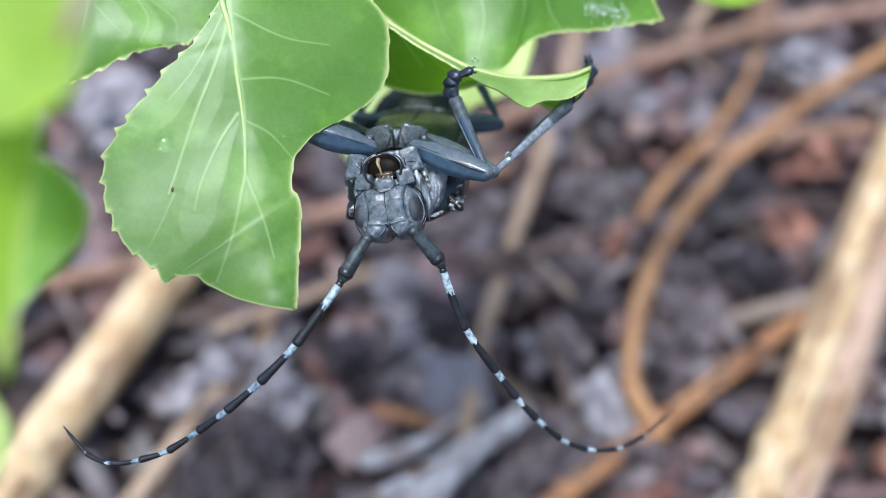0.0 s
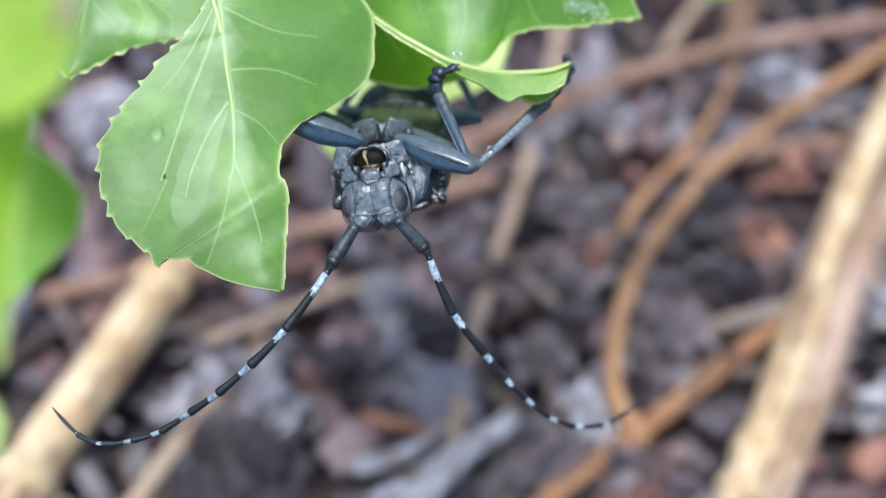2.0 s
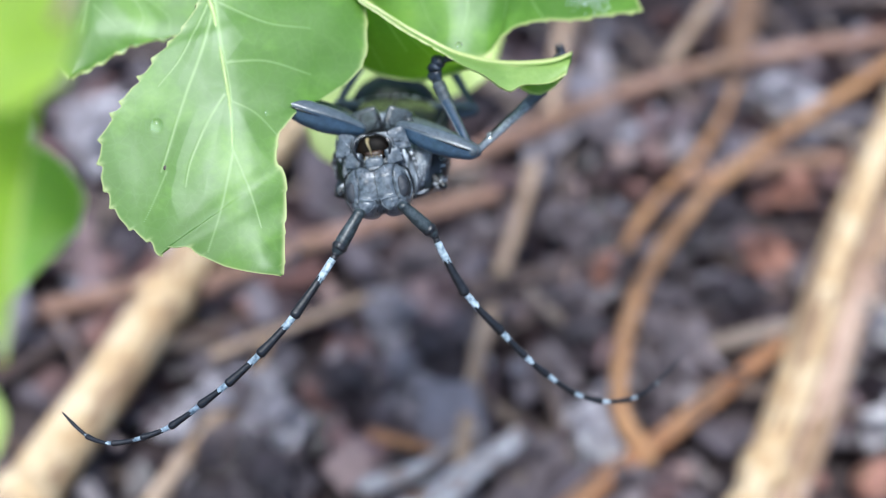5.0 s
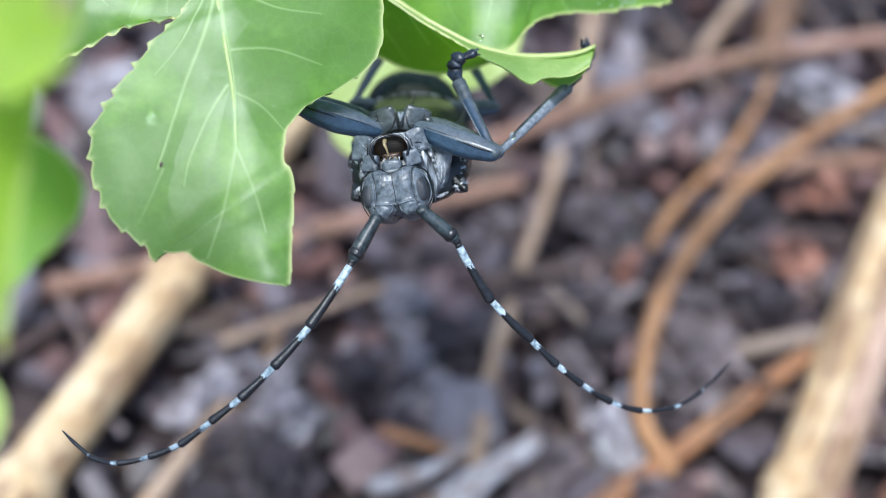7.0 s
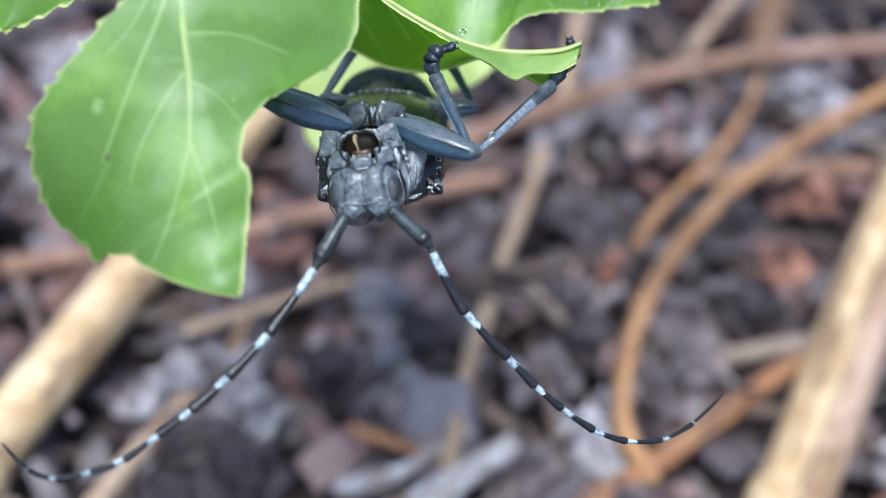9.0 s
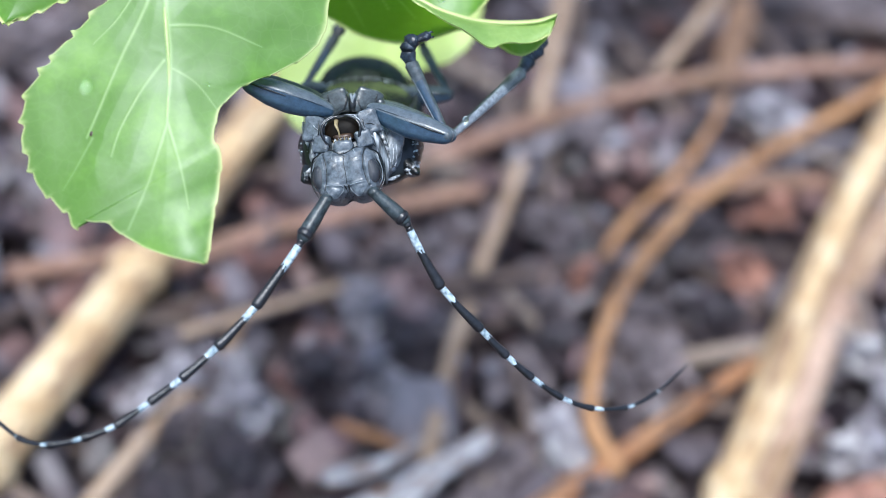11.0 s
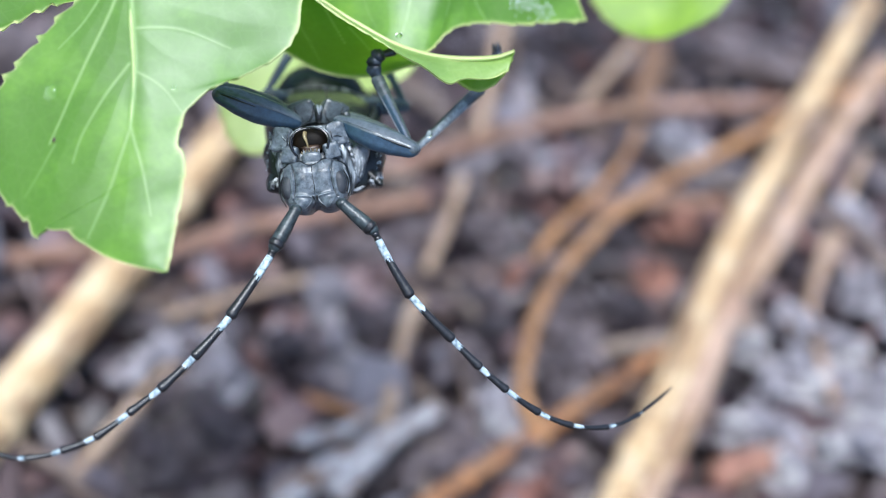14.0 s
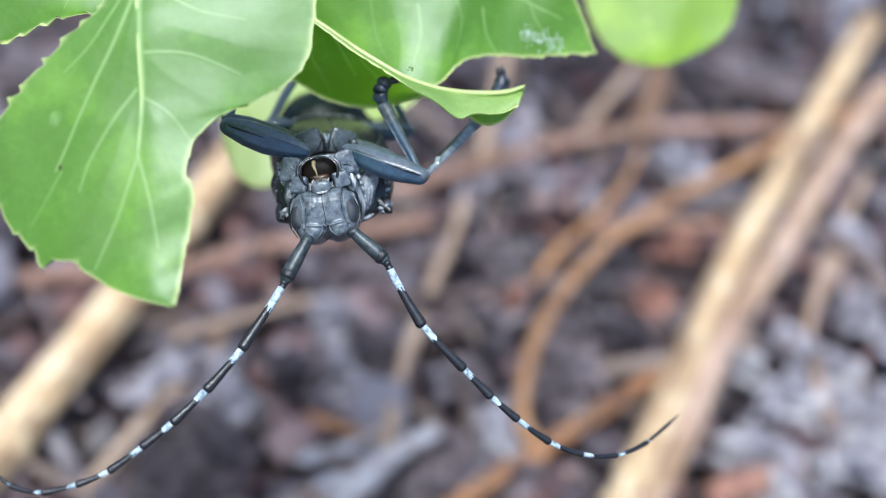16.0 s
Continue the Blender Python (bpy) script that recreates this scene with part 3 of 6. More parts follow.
stick("dry_stalk", "reddish brown stalk running under the straw stalk", "stalk", [(-0.0446, 0.1223), (-0.0346, 0.1272), (-0.0231, 0.1323), (-0.0053, 0.1371), (0.0132, 0.1414)], 0.0019, M_rose, 0.002, 0.9, 2, 29)
stick("wood_splinter", "long weathered pale grey wood splinter", "splinter", [(-0.0160, 0.0726), (-0.0068, 0.0782), (0.0020, 0.0833), (0.0098, 0.0886)], 0.0027, M_bleached, 0.004, 0.6, 0, 31)
stick("wood_splinter", "weathered pale grey wood splinter", "splinter", [(-0.0070, 0.0729), (-0.0001, 0.0806), (0.0071, 0.0866)], 0.0022, M_bleached, 0.005, 0.5, 0, 32)
stick("wood_splinter", "weathered grey wood splinter", "splinter", [(-0.0132, 0.0832), (-0.0055, 0.0852), (0.0044, 0.0912)], 0.0016, M_bleached, 0.004, 0.4, 0, 34)
stick("dry_stalk", "thin tan stem among the litter", "stalk", [(-0.0478, 0.0789), (-0.0422, 0.0886), (-0.0352, 0.0991)], 0.0016, M_tan, 0.002, 0.8, 1, 33)
stick("dry_stalk", "thin tan bent stem", "stalk", [(0.1196, 0.1607), (0.1033, 0.1371), (0.0902, 0.1164), (0.0873, 0.1045)], 0.0012, M_tan, 0.002, 0.8, 1, 35)
stick("wood_splinter", "orange wood splinter in the litter", "splinter", [(-0.0119, 0.0940), (-0.0065, 0.0918), (-0.0016, 0.0896)], 0.0011, M_orange, 0.001, 0.7, 0, 37)
stick("bark_piece", "reddish bark piece on mulch", "bark", [(0.0600, 0.0772), (0.0673, 0.0796), (0.0761, 0.0808)], 0.0030, M_red, 0.0, 0.8, 0, 39)
stick("dry_stalk", "thin brown stem half hidden in litter", "stalk", [(-0.0361, 0.1104), (-0.0242, 0.1148), (-0.0117, 0.1194)], 0.0010, M_tan, 0.003, 0.8, 1, 61)
stick("dry_stalk", "thin grey stem among the litter", "stalk", [(-0.0627, 0.1208), (-0.0585, 0.1129), (-0.0555, 0.1048)], 0.0009, M_greywood, 0.003, 0.8, 1, 62)
stick("dry_stalk", "thin yellowish grass stem on the mulch", "stalk", [(-0.0356, 0.0955), (-0.0313, 0.1039), (-0.0277, 0.1122)], 0.0010, M_straw_brown, 0.002, 0.8, 1, 63)
stick("dry_stalk", "thin pale pinkish stem on pale litter", "stalk", [(0.1060, 0.1369), (0.0900, 0.1159), (0.0863, 0.1005), (0.0854, 0.0901)], 0.0010, M_straw_pink, 0.004, 0.8, 1, 64)
stick("dry_stalk", "thin grey stem on pale litter", "stalk", [(0.0829, 0.1101), (0.0920, 0.1050), (0.1005, 0.0975)], 0.0011, M_greywood, 0.003, 0.8, 1, 65)
stick("dry_stalk", "rosy stalk end showing beneath the broad leaf", "stalk", [(-0.0689, 0.1222), (-0.0594, 0.1245), (-0.0496, 0.1264), (-0.0415, 0.1278)], 0.0018, M_rose, 0.002, 0.8, 1, 66)


def chip(label, c, size, turn, mat, seed):
    """A torn flake of bark: jagged outline, cupped and cracked, a few layers thick."""
    rng = random.Random(seed)
    ob = tagged(new("bark_flake"), label, "bark flake", "bark flakes")
    ob.location = (c[0], c[1], 0.003)
    for layer in range(3):
        bm = bmesh.new()
        k = (1.0, 0.72, 0.5)[layer]
        ox, oy = rng.uniform(-0.35, 0.35) * size[0] * (layer > 0), rng.uniform(-0.35, 0.35) * size[1] * (layer > 0)
        edge = [rng.uniform(0.55, 1.15) for _ in range(17)]
        tilt = Euler((rng.uniform(-0.3, 0.3), rng.uniform(-0.3, 0.3), radians(turn) + rng.uniform(-0.5, 0.5))).to_matrix()
        rings = []
        for q in (0.0, 0.35, 0.7, 1.0):
            row = []
            for a in range(17):
                th = 2 * math.pi * a / 17
                r = k * q * edge[a]
                v = Vector((size[0] * r * math.cos(th), size[1] * r * math.sin(th), 0.12 * size[0] * noise.noise(Vector((math.cos(th) * q * 2, math.sin(th) * q * 2, seed + layer)))))
                row.append(tilt @ v + Vector((ox, oy, 0.0015 + 0.0022 * layer)))
            rings.append([bm.verts.new(v) for v in row] if q else [bm.verts.new(row[0])])
        for a in range(17):
            b = (a + 1) % 17
            bm.faces.new((rings[0][0], rings[1][a], rings[1][b]))
            for q in (1, 2):
                bm.faces.new((rings[q][a], rings[q + 1][a], rings[q + 1][b], rings[q][b]))
        o = part("layer", bm, mat, ob, smooth=False)
        so = o.modifiers.new("thickness", 'SOLIDIFY')
        so.thickness = 0.0012
    return ob


chip("brick-red bark chip on mulch", (0.0585, 0.1229), (0.0036, 0.0055, 0.003), 20, M_red, 1)
chip("small orange-red bark chip", (0.0296, 0.1230), (0.0028, 0.003, 0.003), 0, M_red, 2)
chip("small rosy bark chip", (0.0681, 0.1374), (0.004, 0.003, 0.003), 30, M_red, 3)
chip("bleached pale chip beside the stalks", (0.0217, 0.0895), (0.0034, 0.0075, 0.003), 15, M_white_chip, 4)
chip("large bleached chip at the mulch edge", (0.1023, 0.1961), (0.013, 0.009, 0.004), 10, M_greywood, 5)
chip("pale lavender-grey bark flake", (0.0753, 0.1650), (0.006, 0.009, 0.003), 20, M_white_chip, 6)
chip("pale grey chip on mulch", (0.0255, 0.1336), (0.006, 0.008, 0.003), 70, M_greywood, 7)
chip("pale grey chip on mulch", (-0.0065, 0.1151), (0.006, 0.006, 0.003), 40, M_white_chip, 8)
chip("pale lavender-grey bark flake", (0.0882, 0.0958), (0.008, 0.006, 0.003), 40, M_white_chip, 9)
chip("pale lavender-grey bark flake", (0.1039, 0.1194), (0.006, 0.007, 0.003), 0, M_white_chip, 10)
chip("pale grey litter flake", (-0.0283, 0.0980), (0.007, 0.005, 0.003), 20, M_white_chip, 11)
chip("pale lavender-grey bark flake", (0.0370, 0.1054), (0.005, 0.008, 0.003), 0, M_greywood, 12)
chip("large bleached chip near the straw stalk", (-0.0619, 0.1696), (0.009, 0.010, 0.003), 0, M_white_chip, 13)
chip("pale grey litter flake", (0.0112, 0.0868), (0.007, 0.005, 0.003), 20, M_greywood, 14)
chip("pale grey litter flake", (0.0078, 0.0794), (0.006, 0.004, 0.003), 60, M_greywood, 15)
chip("pale grey litter flake", (0.0169, 0.1028), (0.005, 0.006, 0.003), 10, M_greywood, 16)
chip("pale grey litter flake", (0.0242, 0.0818), (0.006, 0.004, 0.003), 30, M_greywood, 18)
chip("pale grey litter flake", (0.0324, 0.0993), (0.004, 0.006, 0.003), 15, M_greywood, 19)
chip("pale grey litter flake", (0.0227, 0.1155), (0.006, 0.005, 0.003), 75, M_greywood, 20)
chip("pale grey litter flake", (-0.0055, 0.1039), (0.006, 0.004, 0.003), 80, M_white_chip, 17)

M_dark = wood("dark_purple_bark", [(0.32, (0.012, 0.009, 0.011)), (0.5, (0.035, 0.024, 0.028)), (0.72, (0.10, 0.075, 0.085))], 200, 0.55)
for _c, _sz, _sd in (((-0.0267, 0.0880), (0.010, 0.006), 51), ((-0.0337, 0.0823), (0.009, 0.006), 53), ((-0.0136, 0.1039), (0.006, 0.007), 54),
                     ((0.0582, 0.1993), (0.007, 0.006), 56), ((0.0477, 0.1847), (0.006, 0.007), 57), ((0.0584, 0.1591), (0.005, 0.005), 59), ((0.0448, 0.1995), (0.006, 0.006), 60), ((0.0850, 0.1970), (0.006, 0.007), 61), ((0.0839, 0.1508), (0.006, 0.005), 58)):
    chip("dark purple-brown bark flake on mulch", _c, (*_sz, 0.003), 37 * _sd, M_dark, _sd)
for _c, _sz, _sd in (((0.0798, 0.0982), (0.008, 0.006), 21), ((0.0707, 0.0864), (0.006, 0.009), 22), ((0.0919, 0.0829), (0.008, 0.005), 23), ((0.0875, 0.1090), (0.006, 0.007), 24),
                     ((0.0932, 0.1045), (0.007, 0.005), 25), ((0.1085, 0.1372), (0.006, 0.009), 26), ((0.0726, 0.0798), (0.006, 0.005), 27), ((0.0969, 0.0946), (0.007, 0.007), 28)):
    chip("pale lavender-grey litter flake on mulch", _c, (*_sz, 0.003), 37 * _sd, M_white_chip, _sd)
for _c, _sz, _sd in (((0.0376, 0.1565), (0.007, 0.010), 31), ((0.0388, 0.1105), (0.005, 0.008), 32), ((-0.0722, 0.1849), (0.012, 0.010), 33), ((0.0659, 0.1161), (0.005, 0.007), 35), ((-0.0032, 0.1272), (0.006, 0.005), 36)):
    chip("dull grey litter flake on mulch", _c, (*_sz, 0.003), 41 * _sd, M_greywood, _sd)

for _c, _sz, _sd in (((0.0606, 0.2027), (0.006, 0.005), 71), ((0.0830, 0.1955), (0.007, 0.006), 72), ((0.0528, 0.1314), (0.008, 0.005), 73), ((0.0223, 0.1090), (0.006, 0.006), 74), ((0.0442, 0.1923), (0.007, 0.005), 75), ((-0.0014, 0.1074), (0.008, 0.006), 76), ((-0.0340, 0.0786), (0.006, 0.005), 77), ((0.0513, 0.1134), (0.007, 0.006), 78)):
    chip("dark purple-brown bark flake on mulch", _c, (*_sz, 0.003), 37 * _sd, M_dark, _sd)
for _c, _sz, _sd in (((0.0744, 0.1046), (0.004, 0.003), 91), ((0.0814, 0.0940), (0.005, 0.004), 92), ((0.0937, 0.1019), (0.006, 0.003), 93), ((0.0723, 0.0773), (0.004, 0.004), 94), ((0.0655, 0.0867), (0.005, 0.003), 95), ((0.0924, 0.0864), (0.006, 0.004), 96), ((0.0831, 0.0829), (0.004, 0.003), 97), ((0.0213, 0.0871), (0.005, 0.003), 101)):
    chip("small bleached lavender-white litter flake", _c, (*_sz, 0.003), 53 * _sd, M_bleached, _sd)
for _c, _sz, _sd in (((-0.0326, 0.1014), (0.005, 0.004), 98), ((-0.0369, 0.0943), (0.006, 0.003), 99), ((-0.0099, 0.1015), (0.004, 0.004), 100)):
    chip("dull grey litter flake on mulch", _c, (*_sz, 0.003), 53 * _sd, M_greywood, _sd)
chip("broad bleached wood flake beside the straw stalk", (-0.0372, 0.1028), (0.009, 0.005, 0.003), 25, M_white_chip, 121)
chip("bleached wood flake on mulch", (-0.0302, 0.1038), (0.007, 0.004, 0.003), 10, M_white_chip, 122)

# ---------------------------------------------------------------- plant
BASE = (-0.17, 0.05, 0.0)
plant = thing("leafy_shrub", "leafy shrub shoot with fresh green toothed leaves, wet with dew", "plant")
plant.location = BASE

leaf_wide = blade("leaf", plant, M_leaf,
    [(-0.03, 18.86, -4.29), (-0.76, 12.85, -2.14), (-1.46, 10.08, -1.61), (-3.03, 7.26, -1.07), (-4.61, 5.58, -0.64), (-6.60, 2.88, -0.21), (-8.48, 0.08, 0.00), (-8.81, -2.00, 0.21), (-8.34, -4.38, 0.43), (-7.40, -6.45, 0.64), (-6.10, -7.55, 0.72), (-5.05, -8.30, 0.80), (-4.62, -9.00, 0.84), (-4.25, -9.18, 0.86), (-3.90, -8.72, 0.86), (-3.30, -8.72, 0.86), (-2.40, -8.66, 0.86), (-1.75, -9.22, 0.88), (0.30, -10.22, 0.96), (2.37, -10.75, 1.07), (4.12, -11.02, 1.07)],
    [(0.81, 18.86, -4.29), (5.96, 13.96, -3.21), (9.96, 10.41, -2.14), (10.52, 7.45, -1.61), (10.02, 4.56, -1.29), (7.82, 2.60, -1.07), (5.64, 1.37, -0.86), (4.12, -0.42, -0.54), (3.90, -2.00, -0.25), (3.93, -2.90, -0.12), (4.38, -3.40, -0.05), (4.52, -4.30, 0.04), (4.48, -5.95, 0.21), (4.40, -7.53, 0.54), (4.37, -8.71, 0.64), (4.37, -9.68, 0.86), (4.34, -10.35, 0.96), (4.28, -10.97, 1.07)],
    "broad toothed leaf with a bitten edge, waxy bright green", 220, 420, 0.42, 0.10, 1.75, 0.35,
    veins=[(1.3, [(-0.59, 10.70, 0.00), (0.00, 6.34, 0.00), (0.59, 2.58, 0.00), (0.79, -1.98, 0.00)]), (0.7, [(0.79, -1.98, 0.00), (0.00, -5.94, 0.00), (-0.99, -9.11, 0.00)]), (0.7, [(0.79, -1.78, 0.00), (1.98, -4.76, 0.00), (2.77, -7.53, 0.00)]),
           (0.9, [(-0.48, 9.91, 0.00), (-1.19, 6.34, 0.00), (-2.77, 1.98, 0.00), (-4.36, -3.17, 0.00)]), (0.6, [(-0.59, 10.30, 0.00), (-2.77, 5.55, 0.00), (-4.56, 3.17, 0.00)]), (0.7, [(0.20, 2.38, 0.00), (-0.99, 0.40, 0.00), (-2.18, -2.38, 0.00), (-2.58, -4.36, 0.00)]),
           (0.6, [(0.20, 4.76, 0.00), (3.17, 4.95, 0.00), (6.34, 3.96, 0.00)]), (0.6, [(-0.20, 9.51, 0.00), (3.17, 7.93, 0.00), (6.34, 7.53, 0.00)]), (0.5, [(0.59, 1.98, 0.00), (2.38, 0.99, 0.00), (3.96, -0.79, 0.00)]), (0.4, [(-3.96, -3.17, 0.00), (-4.95, -5.55, 0.00), (-5.55, -6.74, 0.00)])],
    vein_w=0.125, seed=2, edge_w=0.21, env_a=(0, 0.15, 0.35, 0.4, 0.8, 1.0, 1.0, 1.0, 0.7, 0.2, 0.05, 0.0), crest=0.18,
    edge_wa=0.10, pucker=0.10, folds=((2.9, -10.6, 1.7, -2.4, 0.30), (0.6, 2.0, -0.6, 12.0, -0.05)))
part("petiole", rod([(0.08, 19.04, -4.82), (-0.36, 25.99, -10.71), (-1.14, 38.83, -23.57)], [0.4, 0.42, 0.5], 8), M_midrib, leaf_wide, "slender pale green petiole")


def on_leaf(ob, p, lift=0.0):
    """p, brought onto the blade's front (mm)."""
    co = np.empty(len(ob.data.vertices) * 3)
    ob.data.vertices.foreach_get("co", co)
    co = co.reshape(-1, 3) / MM
    k = np.argmin((co[:, 0] - p[0]) ** 2 + (co[:, 1] - p[1]) ** 2)
    return (p[0], p[1], float(co[k, 2]) + lift)


def drop(name, parent, c, r, label):
    m = bpy.data.materials.get("dew") or bpy.data.materials.new("dew")
    m.use_nodes = True
    b = m.node_tree.nodes["Principled BSDF"]
    b.inputs["Transmission Weight"].default_value = 1.0
    b.inputs["Roughness"].default_value = 0.02
    b.inputs["IOR"].default_value = 1.33
    b.inputs["Base Color"].default_value = (0.97, 1.0, 0.97, 1)
    ob = part(name, lump(c, r, nu=24, nv=14), m, parent, label)
    ob.visible_shadow = False
    return ob


part("midrib", rod([on_leaf(leaf_wide, p, 0.05) for p in ((0.14, 18.44, -4.29), (-1.09, 11.68, -2.36), (-0.50, 8.55, -1.07), (0.09, 5.24, -0.54), (0.59, 1.61, -0.21), (0.79, -1.98, 0.00))], [0.34, 0.28, 0.22, 0.17, 0.12, 0.06], 10, 0.7, 50), M_midrib, leaf_wide, "pale raised midrib")
drop("dewdrop", leaf_wide, on_leaf(leaf_wide, (-4.72, 0.25, 0.27), 0.04), (0.52, 0.60, 0.30), "clear round dewdrop")
drop("dewdrop", leaf_wide, on_leaf(leaf_wide, (3.13, 0.92, 0.27), 0.03), (0.22, 0.26, 0.12), "tiny clear dewdrop")
part("brown_speck", lump(on_leaf(leaf_wide, (-1.74, 9.27, -1.07)), (0.2, 0.18, 0.08), nu=10, nv=6), M_amber, leaf_wide, "small brown blemish")
part("brown_speck", lump(on_leaf(leaf_wide, (-4.08, -2.92, 0.48), 0.06), (0.14, 0.26, 0.08), nu=10, nv=6), M_amber, leaf_wide, "small brown blemish")

leaf_corner = blade("leaf", plant, M_leaf,
    [(-22.05, 23.38, -8.57), (-19.83, 16.88, -7.50), (-17.22, 11.40, -6.43), (-14.87, 7.43, -5.89), (-13.06, 5.30, -5.36)],
    [(-0.82, 24.18, -10.71), (-0.86, 15.44, -8.57), (-2.18, 11.22, -7.50), (-4.32, 8.56, -6.43), (-8.03, 7.69, -5.89), (-11.13, 6.10, -5.57), (-12.80, 5.30, -5.36)],
    "toothed green leaf behind the broad one", 130, 240, 0.0, 0.34, 1.6, 0.4,
    veins=[(1.0, [(-10.24, 20.37, -7.50), (-12.06, 8.82, -6.43)]), (0.7, [(-10.89, 14.27, -7.50), (-12.49, 9.47, -6.43), (-13.35, 7.53, -6.43)]), (0.6, [(-10.24, 14.27, -7.50), (-7.33, 10.54, -6.43), (-7.76, 8.39, -6.43)]), (0.5, [(-9.59, 13.40, -7.50), (-5.61, 10.54, -6.43), (-5.18, 8.82, -6.43)]), (0.5, [(-11.11, 11.22, -7.50), (-9.26, 9.25, -6.43)])],
    vein_w=0.11, seed=5, crest=0.8, pucker=0.10)
for _lf in (leaf_wide, leaf_corner):
    _lf.scale = (1.035, 1.035, 1.035)
part("petiole", rod([(-11.35, 23.56, -9.64), (-11.13, 29.57, -15.00), (-9.99, 38.83, -23.57)], [0.35, 0.4, 0.5], 8), M_midrib, leaf_corner, "slender pale green petiole")

leaf_right = blade("leaf", plant, M_leaf,
    [(-12.05, 5.37, -4.00), (-9.17, 2.75, -3.00), (-6.34, 0.45, -2.00), (-3.58, -1.08, -1.00), (-1.34, -1.35, -1.00), (-0.17, -0.45, -1.50), (0.56, 0.45, -2.00), (1.85, 1.18, -2.50), (3.96, 1.65, -3.50), (6.09, 1.60, -4.20), (8.74, 1.89, -5.00), (10.94, 2.10, -5.60), (12.56, 2.22, -6.00)],
    [(-12.31, 9.16, -2.60), (-9.46, 10.21, -2.60), (-6.61, 10.83, -2.60), (-3.75, 11.16, -2.60), (-1.38, 11.26, -2.60), (0.53, 11.16, -2.60), (2.43, 10.97, -2.60), (4.36, 10.73, -3.20), (6.31, 10.30, -4.40), (8.23, 9.34, -4.40), (9.92, 7.75, -4.40), (11.28, 5.45, -5.40), (12.51, 2.32, -6.00)],
    "fresh green leaf with a chewed notch and white flecks", 130, 260, 0.22, 0.1, 1.9, 0.5,
    veins=[(0.7, [(-2.52, 5.37, -4.00), (-2.27, 2.84, -3.00), (-2.94, 0.36, -2.00)]), (0.7, [(2.82, 5.37, -4.00), (3.15, 3.30, -3.00), (4.11, 1.72, -2.00)]), (0.5, [(0.03, 7.23, -4.00), (1.06, 4.44, -4.00), (0.71, 1.92, -3.00)]), (1.0, [(-11.36, 11.54, -6.00), (0.05, 8.69, -6.00), (9.56, 4.88, -6.00)]), (0.4, [(-6.48, 7.23, -4.00), (-5.95, 3.30, -3.00), (-4.98, 0.81, -2.00)]), (0.5, [(6.23, 7.74, -6.00), (7.33, 4.66, -5.00), (8.74, 3.25, -5.00)])],
    vein_w=0.12, seed=7, env_a=(0.3, 0.3, 0.3, 0.6, 1, 1), edge_w=0.2, pucker=0.10)
part("petiole", rod([(-12.07, 8.69, -6.00), (-16.13, 17.38, -12.00), (-19.94, 25.60, -16.00)], [0.4, 0.42, 0.5], 8), M_midrib, leaf_right, "slender pale green petiole")
_rng = random.Random(4)
_bm = bmesh.new()
M_fleck = chitin("dry_froth", (0.40, 0.55, 0.34), (0.82, 0.88, 0.80), 0.7, 3000, 0.35, 0.6, 0.6)
for _k in range(170):
    _t = _rng.random()
    _c = Vector((6.10, 3.67, -4.30)) * (1 - _t) + Vector((9.45, 2.69, -5.00)) * _t
    blob(_bm, (_c.x + _rng.gauss(0, 0.30), _c.y + _rng.gauss(0, 0.40), on_leaf(leaf_right, (_c.x, _c.y, 0))[2] + 0.05), (_rng.uniform(0.03, 0.11), _rng.uniform(0.02, 0.06), 0.03), (0, 0, _rng.uniform(0, 180)), nu=6, nv=4)
part("white_flecks", _bm, M_fleck, leaf_right, "dry white flecks on the leaf")

leaf_curled = blade("leaf", plant, M_leaf_dark,
    [(-13.31, 1.78, 0.00), (-12.93, -0.36, -1.00), (-11.70, -1.11, -3.00), (-9.73, -2.07, -4.00), (-6.94, -2.63, -4.00), (-4.38, -2.35, -4.00), (-1.80, -2.00, -2.00), (0.00, -2.88, 0.00), (2.17, -4.63, 1.50), (3.46, -4.71, 1.80), (4.66, -3.83, 2.00), (5.44, -2.53, 2.00)],
    [(-11.85, 5.52, 1.00), (-11.00, 3.83, 1.50), (-9.36, 2.56, 1.70), (-7.60, 1.29, 2.00), (-5.87, 0.16, 2.00), (-4.08, -0.96, 2.20), (-2.83, -1.69, 2.20), (-1.10, -2.21, 2.20), (0.63, -2.51, 2.20), (2.57, -2.56, 2.20), (4.30, -2.38, 2.20), (5.51, -1.95, 2.20)],
    "curled leaf seen from its deep green underside", 50, 110, 0.05, 0.0, 1.3, 0.25,
    veins=[(0.9, [(-10.09, 4.21, 1.00), (-8.78, 1.57, 1.00), (-7.46, -0.62, 1.00)]), (0.5, [(-11.41, 1.57, 1.00), (-10.09, -0.62, 1.00), (-9.32, -2.22, 0.00)]), (0.5, [(-7.02, 0.26, 1.00), (-5.33, -1.33, 0.00)])], vein_w=0.09, seed=9)
